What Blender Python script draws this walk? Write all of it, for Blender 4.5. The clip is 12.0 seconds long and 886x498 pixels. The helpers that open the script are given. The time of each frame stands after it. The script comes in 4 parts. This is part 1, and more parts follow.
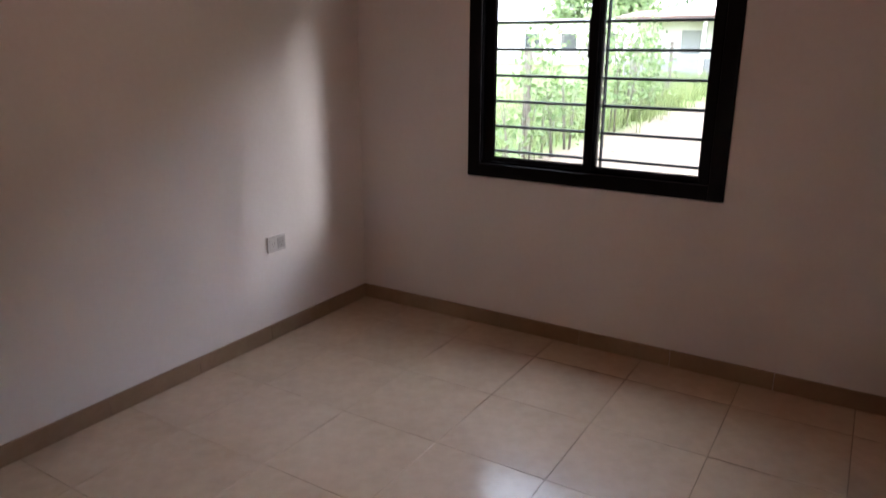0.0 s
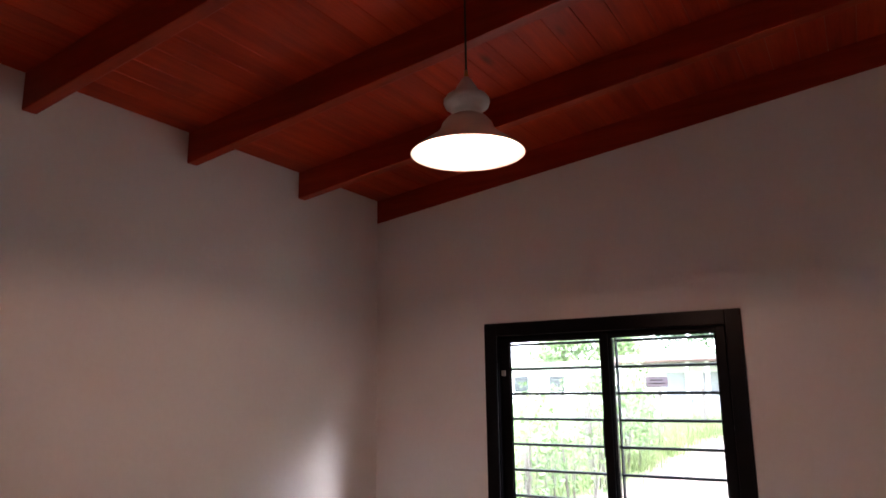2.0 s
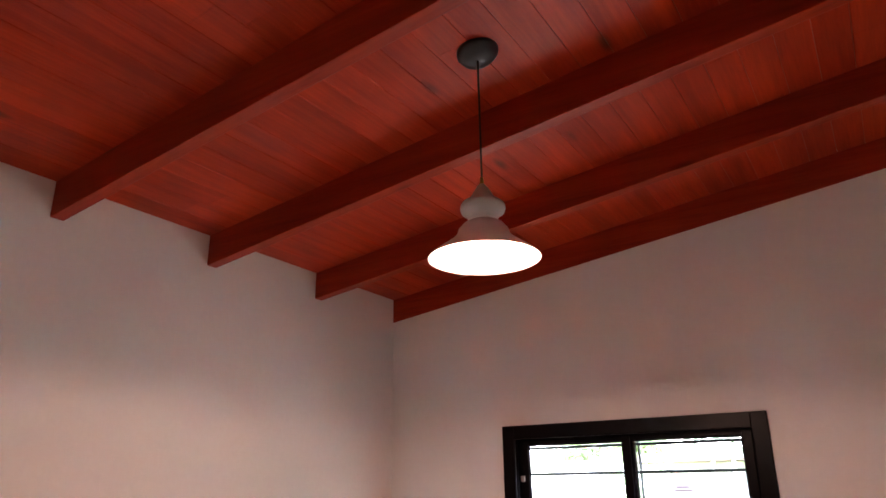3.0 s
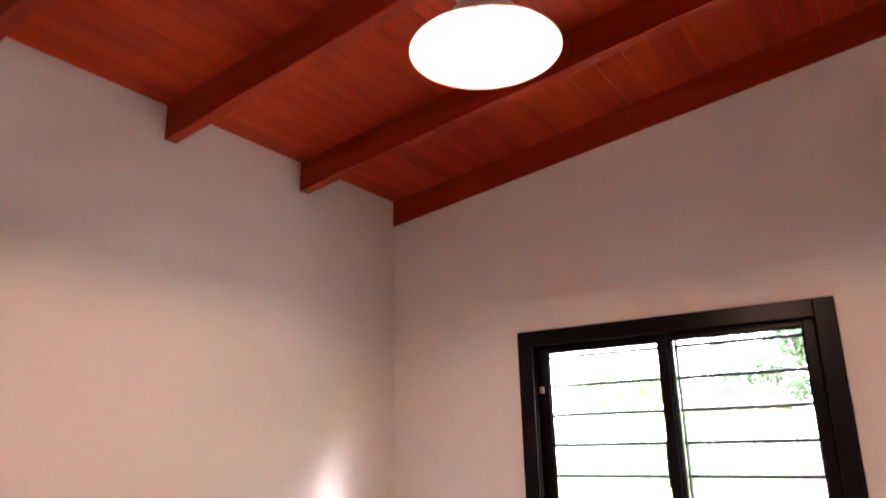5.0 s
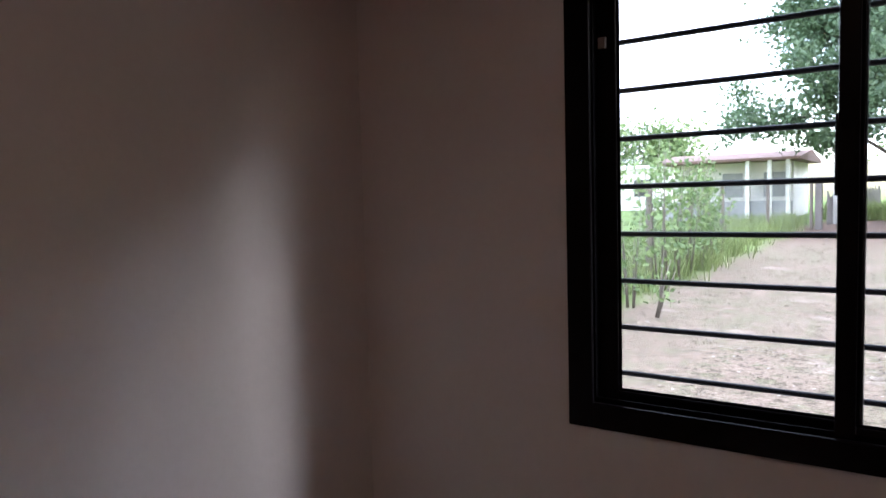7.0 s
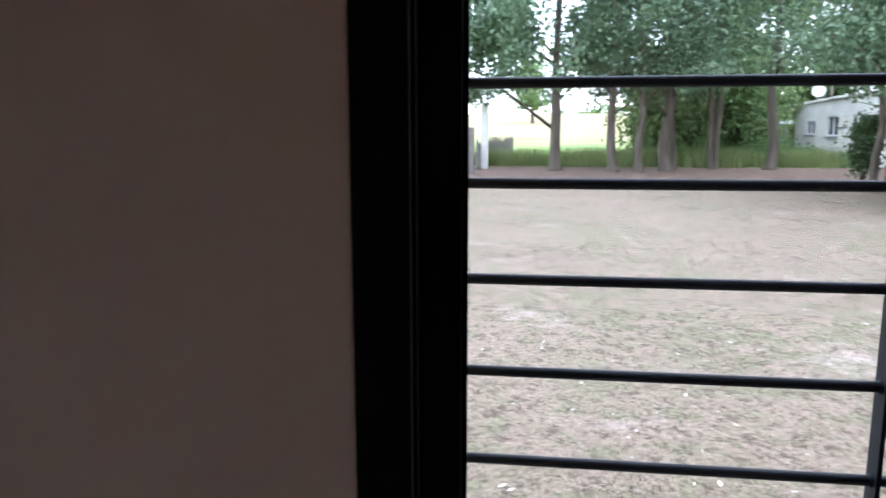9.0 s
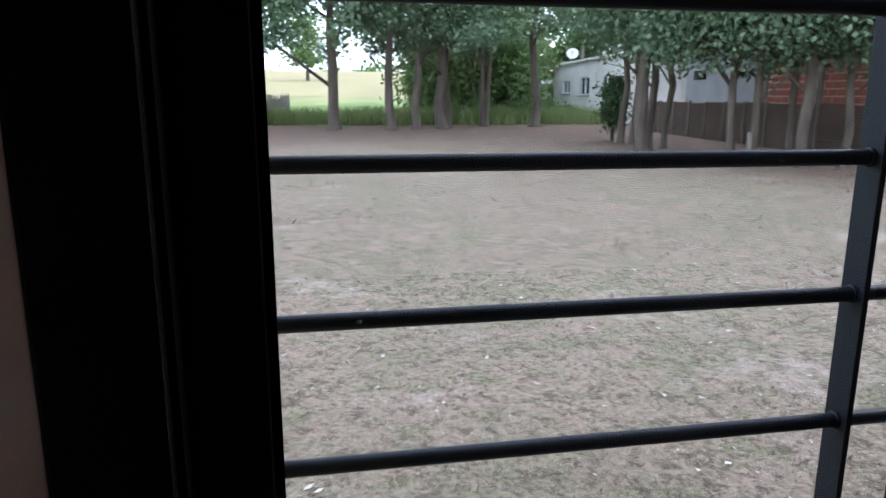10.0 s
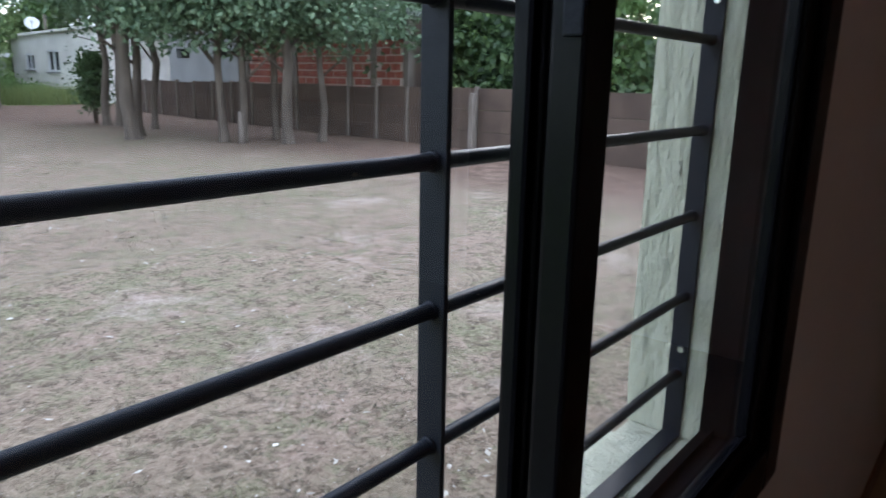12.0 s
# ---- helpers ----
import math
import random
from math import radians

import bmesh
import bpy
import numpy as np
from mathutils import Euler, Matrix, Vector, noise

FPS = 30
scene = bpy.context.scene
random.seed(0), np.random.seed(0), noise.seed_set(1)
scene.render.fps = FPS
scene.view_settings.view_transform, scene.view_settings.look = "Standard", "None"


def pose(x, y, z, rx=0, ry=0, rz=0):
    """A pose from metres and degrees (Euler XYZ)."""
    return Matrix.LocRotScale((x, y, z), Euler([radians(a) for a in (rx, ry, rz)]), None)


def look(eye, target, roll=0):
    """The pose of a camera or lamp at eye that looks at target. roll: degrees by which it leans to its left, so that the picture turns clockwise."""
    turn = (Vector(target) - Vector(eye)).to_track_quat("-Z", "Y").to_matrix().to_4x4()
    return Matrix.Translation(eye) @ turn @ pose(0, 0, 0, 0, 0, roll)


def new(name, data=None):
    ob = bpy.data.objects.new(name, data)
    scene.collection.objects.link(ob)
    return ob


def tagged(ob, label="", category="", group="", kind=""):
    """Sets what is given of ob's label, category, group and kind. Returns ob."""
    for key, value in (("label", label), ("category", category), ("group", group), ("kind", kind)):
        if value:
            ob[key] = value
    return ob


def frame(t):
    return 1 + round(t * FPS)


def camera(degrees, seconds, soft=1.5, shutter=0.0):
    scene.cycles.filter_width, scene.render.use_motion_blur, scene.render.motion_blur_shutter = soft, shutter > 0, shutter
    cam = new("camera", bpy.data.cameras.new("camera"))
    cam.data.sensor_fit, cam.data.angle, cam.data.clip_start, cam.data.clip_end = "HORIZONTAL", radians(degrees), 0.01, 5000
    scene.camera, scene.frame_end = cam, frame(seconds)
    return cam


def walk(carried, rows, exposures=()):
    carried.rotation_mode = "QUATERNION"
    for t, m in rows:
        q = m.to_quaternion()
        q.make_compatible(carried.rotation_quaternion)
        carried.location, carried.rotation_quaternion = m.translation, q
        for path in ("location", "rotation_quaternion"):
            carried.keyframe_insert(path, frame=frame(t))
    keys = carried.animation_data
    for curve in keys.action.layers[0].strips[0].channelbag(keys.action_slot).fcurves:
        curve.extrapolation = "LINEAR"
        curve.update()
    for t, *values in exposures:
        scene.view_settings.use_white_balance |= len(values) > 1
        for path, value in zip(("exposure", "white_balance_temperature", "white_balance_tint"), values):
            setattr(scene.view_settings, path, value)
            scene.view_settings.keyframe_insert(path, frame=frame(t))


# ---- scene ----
cam = camera(65.0, 12.0, shutter=0.2)

PATH = [
    (0, (2.206, -2.781, 1.288), (1.197, -1.147, 0.729), 0.2),
    (0.5, (2.2, -2.801, 1.362), (1.155, -1.118, 1.085), 0.0),
    (1, (2.169, -2.842, 1.459), (1.133, -1.131, 1.43), -0.3),
    (1.5, (2.127, -2.902, 1.514), (1.121, -1.185, 1.708), -0.6),
    (2, (2.143, -2.922, 1.546), (1.139, -1.236, 1.933), -0.8),
    (2.5, (2.145, -2.936, 1.573), (1.148, -1.291, 2.12), -0.8),
    (4.5, (2.091, -2.7, 1.507), (1.072, -1.143, 2.24), -1.3),
    (5, (1.919, -2.488, 1.415), (0.857, -0.88, 1.95), -1.5),
    (5.5, (1.795, -2.263, 1.359), (0.68, -0.616, 1.572), -1.2),
    (6, (1.598, -2.022, 1.315), (0.509, -0.344, 1.323), -0.8),
    (6.5, (1.462, -1.757, 1.276), (0.325, -0.114, 1.186), -1.1),
    (8.5, (0.843, -0.875, 1.239), (0.122, 0.968, 0.949), -0.5),
    (9, (0.807, -0.683, 1.215), (0.555, 1.276, 0.899), -0.0),
    (9.5, (0.801, -0.481, 1.209), (0.919, 1.482, 0.843), -0.1),
    (10, (0.764, -0.356, 1.209), (1.125, 1.564, 0.78), 0.2),
    (10.5, (0.711, -0.26, 1.211), (1.386, 1.566, 0.755), 0.6),
    (11, (0.725, -0.206, 1.213), (1.737, 1.453, 0.74), 0.9),
    (11.5, (0.8, -0.183, 1.216), (2.072, 1.286, 0.741), 1.1),
    (12, (0.819, -0.196, 1.22), (2.32, 1.04, 0.749), 1.1),
]
EXPOSURES = [
    (0.0, 4.25, 6750, 21), (0.5, 3.65, 6600, 22), (1.0, 3.5, 6500, 23), (1.5, 3.85, 6650, 26), (2.0, 4.85, 6500, 24), (2.5, 5.55, 6450, 22), (4.4, 6.85, 7000, 26), (5.0, 6.3, 6950, 28),
    (5.5, 4.9, 6800, 29), (6.0, 3.65, 6550, 24), (6.5, 3.2, 6400, 22), (8.3, 3.6, 6450, 25), (9.0, 3.1, 6350, 19), (9.5, 2.5, 6250, 18), (10.0, 2.45, 6250, 18), (12.0, 2.45, 6250, 18),
]
walk(cam, [(t, look(eye, target, roll)) for t, eye, target, roll in PATH], EXPOSURES)

# ---- world and lights ----
SUN_ELEV, SUN_ROT = radians(22), radians(65.5)
world = bpy.data.worlds.new("sky")
scene.world = world
world.use_nodes = True
wn = world.node_tree
sky = wn.nodes.new("ShaderNodeTexSky")
sky.sky_type = "NISHITA"
sky.sun_disc = False
sky.sun_elevation, sky.sun_rotation = SUN_ELEV, SUN_ROT
sky.air_density, sky.dust_density, sky.ozone_density = 1.0, 0.7, 1.0
back = wn.nodes["Background"]
# broken cloud over the blue
sky_tc = wn.nodes.new("ShaderNodeTexCoord")
cloud_noise = wn.nodes.new("ShaderNodeTexNoise")
cloud_noise.inputs["Scale"].default_value, cloud_noise.inputs["Detail"].default_value, cloud_noise.inputs["Roughness"].default_value = 2.6, 6.0, 0.58
wn.links.new(sky_tc.outputs["Generated"], cloud_noise.inputs["Vector"])
cover = wn.nodes.new("ShaderNodeMapRange")
cover.inputs["From Min"].default_value, cover.inputs["From Max"].default_value = 0.36, 0.56
cover.inputs["To Min"].default_value, cover.inputs["To Max"].default_value = 0.15, 0.95
wn.links.new(cloud_noise.outputs["Fac"], cover.inputs["Value"])
clouds = wn.nodes.new("ShaderNodeMix")
clouds.data_type = "RGBA"
# cloud is brighter overhead than near the horizon
high = wn.nodes.new("ShaderNodeSeparateXYZ")
wn.links.new(sky_tc.outputs["Generated"], high.inputs[0])
lift = wn.nodes.new("ShaderNodeMapRange")
lift.inputs["From Min"].default_value, lift.inputs["From Max"].default_value = 0.0, 1.0
lift.inputs["To Min"].default_value, lift.inputs["To Max"].default_value = 0.55, 1.55
wn.links.new(high.outputs["Z"], lift.inputs["Value"])
cloud_colour = wn.nodes.new("ShaderNodeVectorMath")
cloud_colour.operation = "SCALE"
cloud_colour.inputs[0].default_value = (4.2, 4.85, 5.9)
wn.links.new(lift.outputs[0], cloud_colour.inputs["Scale"])
wn.links.new(cloud_colour.outputs[0], clouds.inputs["B"])
wn.links.new(cover.outputs[0], clouds.inputs["Factor"])
wn.links.new(sky.outputs[0], clouds.inputs["A"])
wn.links.new(clouds.outputs["Result"], back.inputs[0])
back.inputs[1].default_value = 0.15

sun = new("sun", bpy.data.lights.new("sun", "SUN"))
sun.data.energy, sun.data.angle, sun.data.color = 0.11, radians(13), (0.93, 0.97, 1.0)
sun.matrix_basis = look((0, 0, 0), (-math.sin(SUN_ROT) * math.cos(SUN_ELEV), -math.cos(SUN_ROT) * math.cos(SUN_ELEV), -math.sin(SUN_ELEV)))

LAMP_X, LAMP_Y = 1.370, -1.499


# ---- mesh helpers ----
def link_mesh(name, bm, material, parent=None, label="", smooth=False):
    me = bpy.data.meshes.new(name)
    bmesh.ops.recalc_face_normals(bm, faces=bm.faces)
    if smooth:
        for f in bm.faces:
            f.smooth = True
    bm.to_mesh(me)
    bm.free()
    me.materials.append(material)
    ob = new(name, me)
    if parent:
        ob.parent = parent
    if label:
        ob["label"] = label
    return ob


def part(name, bm, material, parent, label="", smooth=False):
    return link_mesh(name, bm, material, parent, label, smooth)


def raw(name, verts, faces, material, parent=None):
    me = bpy.data.meshes.new(name)
    me.from_pydata(verts, [], faces)
    me.materials.append(material)
    ob = new(name, me)
    if parent:
        ob.parent = parent
    return ob


def base(name, x=0.0, y=0.0, z=0.0, rz=0.0):
    ob = new(name)
    ob.matrix_basis = pose(x, y, z, 0, 0, rz)
    ob.empty_display_size = 0.1
    return ob


def box(bm, x0, x1, y0, y1, z0, z1, bevel=0.0):
    m = Matrix.LocRotScale(((x0 + x1) / 2, (y0 + y1) / 2, (z0 + z1) / 2), None, (x1 - x0, y1 - y0, z1 - z0))
    made = bmesh.ops.create_cube(bm, size=1, matrix=m)
    if bevel:
        edges = list({e for v in made["verts"] for e in v.link_edges})
        bmesh.ops.bevel(bm, geom=edges, offset=bevel, segments=2, affect="EDGES", profile=0.6)
    return bm


def block(x0, x1, y0, y1, z0, z1, bevel=0.0):
    return box(bmesh.new(), x0, x1, y0, y1, z0, z1, bevel)


def rod(bm, a, b, r0, r1=None, seg=12):
    a, b = Vector(a), Vector(b)
    r1 = r0 if r1 is None else r1
    m = Matrix.Translation((a + b) / 2) @ (b - a).to_track_quat("Z", "Y").to_matrix().to_4x4()
    bmesh.ops.create_cone(bm, cap_ends=True, segments=seg, radius1=r0, radius2=r1, depth=(b - a).length, matrix=m)
    return bm


def lathe(bm, profile, seg=40):
    rings = []
    for r, z in profile:
        rings.append([bm.verts.new((r * math.cos(2 * math.pi * k / seg), r * math.sin(2 * math.pi * k / seg), z)) for k in range(seg)])
    for a, b in zip(rings, rings[1:]):
        for k in range(seg):
            bm.faces.new((a[k], a[(k + 1) % seg], b[(k + 1) % seg], b[k]))
    return bm


def tube(bm, points, radii, seg=8):
    rings = []
    n = len(points)
    for i, p in enumerate(points):
        d = (Vector(points[min(i + 1, n - 1)]) - Vector(points[max(i - 1, 0)])).normalized()
        ref = Vector((1, 0, 0)) if abs(d.x) < 0.9 else Vector((0, 1, 0))
        u = d.cross(ref).normalized() if i == 0 else (side - d * side.dot(d)).normalized()
        side, w = u, d.cross(u)
        rings.append([bm.verts.new(Vector(p) + (u * math.cos(2 * math.pi * k / seg) + w * math.sin(2 * math.pi * k / seg)) * radii[i]) for k in range(seg)])
    for a, b in zip(rings, rings[1:]):
        for k in range(seg):
            bm.faces.new((a[k], a[(k + 1) % seg], b[(k + 1) % seg], b[k]))
    bm.faces.new(rings[-1])
    bm.faces.new(list(reversed(rings[0])))
    return bm


# ---- materials ----
def node(nt, kind, **values):
    n = nt.nodes.new(kind)
    for key, value in values.items():
        n.inputs[key.replace("_", " ")].default_value = value
    return n


def mat(name, dark, light, rough=0.6, scale=4.0, fine=60.0, bump=0.1, metal=0.0, stretch=(1, 1, 1), spec=0.5, island=0.0, per_object=0.0, coat=0.0, bump_scale=None):
    """Two-scale mottled surface in world size."""
    m = bpy.data.materials.new(name)
    m.use_nodes = True
    nt = m.node_tree
    bsdf = nt.nodes["Principled BSDF"]
    geo = nt.nodes.new("ShaderNodeTexCoord")
    mp = nt.nodes.new("ShaderNodeMapping")
    mp.inputs["Scale"].default_value = stretch
    nt.links.new(geo.outputs["Object"], mp.inputs["Vector"])
    n1 = node(nt, "ShaderNodeTexNoise", Scale=scale, Detail=5.0, Roughness=0.6)
    n2 = node(nt, "ShaderNodeTexNoise", Scale=fine, Detail=4.0, Roughness=0.65)
    for n in (n1, n2):
        nt.links.new(mp.outputs[0], n.inputs["Vector"])
    add = nt.nodes.new("ShaderNodeMath")
    add.operation = "MULTIPLY_ADD"
    nt.links.new(n2.outputs["Fac"], add.inputs[0])
    add.inputs[1].default_value = 0.45
    nt.links.new(n1.outputs["Fac"], add.inputs[2])
    rng = node(nt, "ShaderNodeMapRange")
    rng.inputs["From Min"].default_value, rng.inputs["From Max"].default_value = 0.5, 0.95
    nt.links.new(add.outputs[0], rng.inputs["Value"])
    mix = nt.nodes.new("ShaderNodeMix")
    mix.data_type = "RGBA"
    mix.inputs["A"].default_value, mix.inputs["B"].default_value = (*dark, 1), (*light, 1)
    out = rng.outputs[0]
    for amount, kind, socket in ((island, "ShaderNodeNewGeometry", "Random Per Island"), (per_object, "ShaderNodeObjectInfo", "Random")):
        if amount:
            src = nt.nodes.new(kind)
            ma = nt.nodes.new("ShaderNodeMath")
            ma.operation = "MULTIPLY_ADD"
            ma.use_clamp = True
            nt.links.new(src.outputs[socket], ma.inputs[0])
            ma.inputs[1].default_value = amount
            sub = nt.nodes.new("ShaderNodeMath")
            sub.operation = "ADD"
            sub.inputs[1].default_value = -amount / 2
            nt.links.new(out, sub.inputs[0])
            nt.links.new(sub.outputs[0], ma.inputs[2])
            out = ma.outputs[0]
    nt.links.new(out, mix.inputs["Factor"])
    nt.links.new(mix.outputs["Result"], bsdf.inputs["Base Color"])
    bsdf.inputs["Roughness"].default_value = rough
    bsdf.inputs["Metallic"].default_value = metal
    bsdf.inputs["Specular IOR Level"].default_value = spec
    bsdf.inputs["Coat Weight"].default_value = coat
    if bump:
        b = nt.nodes.new("ShaderNodeBump")
        b.inputs["Strength"].default_value = bump
        b.inputs["Distance"].default_value = 0.02
        src = n2
        if bump_scale:
            src = node(nt, "ShaderNodeTexNoise", Scale=bump_scale, Detail=5.0, Roughness=0.7)
            nt.links.new(mp.outputs[0], src.inputs["Vector"])
        nt.links.new(src.outputs["Fac"], b.inputs["Height"])
        nt.links.new(b.outputs[0], bsdf.inputs["Normal"])
    return m


def stained_wood(name, dark, light, along):
    """Red-stained pine: long grain, board-to-board change and dark knots."""
    stretch = (12, 0.7, 12) if along == "y" else (0.7, 12, 12)
    m = mat(name, dark, light, rough=0.42, scale=1.6, fine=9.0, bump=0.05, stretch=stretch, island=0.5, spec=0.22)
    nt = m.node_tree
    bsdf = nt.nodes["Principled BSDF"]
    src = bsdf.inputs["Base Color"].links[0].from_socket
    geo = nt.nodes.new("ShaderNodeTexCoord")
    mp = nt.nodes.new("ShaderNodeMapping")
    mp.inputs["Scale"].default_value = (9, 2.6, 6) if along == "y" else (2.6, 9, 6)
    nt.links.new(geo.outputs["Object"], mp.inputs["Vector"])
    vor = node(nt, "ShaderNodeTexVoronoi", Scale=0.75)
    nt.links.new(mp.outputs[0], vor.inputs["Vector"])
    rng = node(nt, "ShaderNodeMapRange")
    rng.inputs["From Min"].default_value, rng.inputs["From Max"].default_value = 0.05, 0.14
    rng.inputs["To Min"].default_value, rng.inputs["To Max"].default_value = 0.75, 0.0
    nt.links.new(vor.outputs["Distance"], rng.inputs["Value"])
    mix = nt.nodes.new("ShaderNodeMix")
    mix.data_type = "RGBA"
    mix.inputs["B"].default_value = (0.035, 0.012, 0.006, 1)
    nt.links.new(rng.outputs[0], mix.inputs["Factor"])
    nt.links.new(src, mix.inputs["A"])
    nt.links.new(mix.outputs["Result"], bsdf.inputs["Base Color"])
    return m


def leaf_mat(name, dark, light):
    m = bpy.data.materials.new(name)
    m.use_nodes = True
    nt = m.node_tree
    nt.nodes.remove(nt.nodes["Principled BSDF"])
    geo = nt.nodes.new("ShaderNodeNewGeometry")
    mix = nt.nodes.new("ShaderNodeMix")
    mix.data_type = "RGBA"
    mix.inputs["A"].default_value, mix.inputs["B"].default_value = (*dark, 1), (*light, 1)
    nt.links.new(geo.outputs["Random Per Island"], mix.inputs["Factor"])
    d = nt.nodes.new("ShaderNodeBsdfDiffuse")
    t = nt.nodes.new("ShaderNodeBsdfTranslucent")
    g = nt.nodes.new("ShaderNodeBsdfGlossy")
    g.inputs["Roughness"].default_value = 0.5
    for s in (d, t):
        nt.links.new(mix.outputs["Result"], s.inputs["Color"])
    a = nt.nodes.new("ShaderNodeMixShader")
    a.inputs[0].default_value = 0.35
    nt.links.new(d.outputs[0], a.inputs[1])
    nt.links.new(t.outputs[0], a.inputs[2])
    b = nt.nodes.new("ShaderNodeMixShader")
    b.inputs[0].default_value = 0.03
    nt.links.new(a.outputs[0], b.inputs[1])
    nt.links.new(g.outputs[0], b.inputs[2])
    nt.links.new(b.outputs[0], nt.nodes["Material Output"].inputs[0])
    return m


def glass_mat():
    m = bpy.data.materials.new("clear glass")
    m.use_nodes = True
    nt = m.node_tree
    nt.nodes.remove(nt.nodes["Principled BSDF"])
    tr = nt.nodes.new("ShaderNodeBsdfTransparent")
    tr.inputs[0].default_value = (0.95, 0.97, 0.96, 1)
    gl = nt.nodes.new("ShaderNodeBsdfGlossy")
    gl.inputs["Roughness"].default_value = 0.01
    lw = nt.nodes.new("ShaderNodeLayerWeight")
    lw.inputs["Blend"].default_value = 0.5
    pw5 = nt.nodes.new("ShaderNodeMath")
    pw5.operation = "POWER"
    pw5.inputs[1].default_value = 5.0
    nt.links.new(lw.outputs["Facing"], pw5.inputs[0])
    fr = nt.nodes.new("ShaderNodeMath")
    fr.operation = "MULTIPLY_ADD"
    fr.inputs[1].default_value, fr.inputs[2].default_value = 0.95, 0.035
    nt.links.new(pw5.outputs[0], fr.inputs[0])
    mx = nt.nodes.new("ShaderNodeMixShader")
    nt.links.new(fr.outputs[0], mx.inputs[0])
    nt.links.new(tr.outputs[0], mx.inputs[1])
    nt.links.new(gl.outputs[0], mx.inputs[2])
    nt.links.new(mx.outputs[0], nt.nodes["Material Output"].inputs[0])
    return m


def glow_mat(name, colour, strength):
    m = bpy.data.materials.new(name)
    m.use_nodes = True
    b = m.node_tree.nodes["Principled BSDF"]
    b.inputs["Base Color"].default_value = (*colour, 1)
    b.inputs["Emission Color"].default_value = (*colour, 1)
    b.inputs["Emission Strength"].default_value = strength
    return m


def ground_mat():
    """Trodden dirt with dry grass in the yard, green then straw-coloured field beyond its end."""
    m = bpy.data.materials.new("yard and field")
    m.use_nodes = True
    nt = m.node_tree
    bsdf = nt.nodes["Principled BSDF"]
    tc = nt.nodes.new("ShaderNodeTexCoord")

    def noise_at(scale, detail=6.0, rough=0.6, lo=0.4, hi=0.6):
        n = node(nt, "ShaderNodeTexNoise", Scale=scale, Detail=detail, Roughness=rough)
        nt.links.new(tc.outputs["Object"], n.inputs["Vector"])
        r = node(nt, "ShaderNodeMapRange")
        r.inputs["From Min"].default_value, r.inputs["From Max"].default_value = lo, hi
        nt.links.new(n.outputs["Fac"], r.inputs["Value"])
        return r.outputs[0], n

    def blend(fac, a, b):
        mx = nt.nodes.new("ShaderNodeMix")
        mx.data_type = "RGBA"
        for sock, v in ((mx.inputs["Factor"], fac), (mx.inputs["A"], a), (mx.inputs["B"], b)):
            if isinstance(v, tuple):
                sock.default_value = (*v, 1)
            elif isinstance(v, float):
                sock.default_value = v
            else:
                nt.links.new(v, sock)
        return mx.outputs["Result"]

    patches, _ = noise_at(0.38, 5.0, 0.55, 0.42, 0.58)
    dust, _ = noise_at(1.1, 8.0, 0.7, 0.58, 0.74)
    mid, _ = noise_at(3.4, 8.0, 0.75, 0.42, 0.58)
    grain, fine = noise_at(34.0, 8.0, 0.8, 0.40, 0.60)
    clods, _ = noise_at(11.0, 8.0, 0.74, 0.52, 0.58)
    tufts_far, _ = noise_at(4.2, 8.0, 0.72, 0.52, 0.58)
    specks, _ = noise_at(70.0, 3.0, 0.6, 0.63, 0.70)
    soil = blend(grain, (0.175, 0.118, 0.086), (0.355, 0.265, 0.206))
    straw = blend(grain, (0.092, 0.086, 0.048), (0.26, 0.235, 0.145))
    yard = blend(patches, blend(mid, straw, soil), blend(mid, soil, blend(grain, (0.135, 0.094, 0.064), (0.33, 0.255, 0.187))))
    yard = blend(tufts_far, yard, blend(grain, (0.088, 0.076, 0.044), (0.27, 0.235, 0.150)))
    yard = blend(clods, yard, blend(grain, (0.062, 0.047, 0.032), (0.205, 0.16, 0.112)))
    yard = blend(dust, yard, blend(grain, (0.36, 0.275, 0.225), (0.48, 0.39, 0.33)))
    yard = blend(specks, yard, (0.44, 0.38, 0.31))
    field_noise, _ = noise_at(0.25, 6.0, 0.7, 0.35, 0.65)
    lawn = blend(field_noise, (0.10, 0.165, 0.045), (0.18, 0.25, 0.075))
    dry = blend(field_noise, (0.25, 0.205, 0.10), (0.34, 0.285, 0.15))
    sep = nt.nodes.new("ShaderNodeSeparateXYZ")
    nt.links.new(tc.outputs["Object"], sep.inputs[0])

    def beyond(socket, lo, hi, amount):
        ma = nt.nodes.new("ShaderNodeMath")
        ma.operation = "MULTIPLY_ADD"
        nt.links.new(field_noise, ma.inputs[0])
        ma.inputs[1].default_value = amount
        nt.links.new(socket, ma.inputs[2])
        r = node(nt, "ShaderNodeMapRange")
        r.inputs["From Min"].default_value, r.inputs["From Max"].default_value = lo, hi
        nt.links.new(ma.outputs[0], r.inputs["Value"])
        return r.outputs[0]

    neg = nt.nodes.new("ShaderNodeMath")
    neg.operation = "MULTIPLY"
    neg.inputs[1].default_value = -1
    nt.links.new(sep.outputs["X"], neg.inputs[0])
    # bare reddish earth with leaf mould among the trees, darkened for their shade
    shaded_mould = blend(mid, blend(grain, (0.060, 0.037, 0.027), (0.145, 0.094, 0.068)), blend(grain, (0.115, 0.073, 0.052), (0.26, 0.175, 0.130)))
    yard = blend(beyond(sep.outputs["Y"], 17.5, 22.0, 3.0), yard, shaded_mould)
    yard = blend(beyond(sep.outputs["X"], 8.6, 10.6, 1.2), yard, shaded_mould)
    col = blend(beyond(neg.outputs[0], 1.9, 2.4, 0.6), yard, lawn)
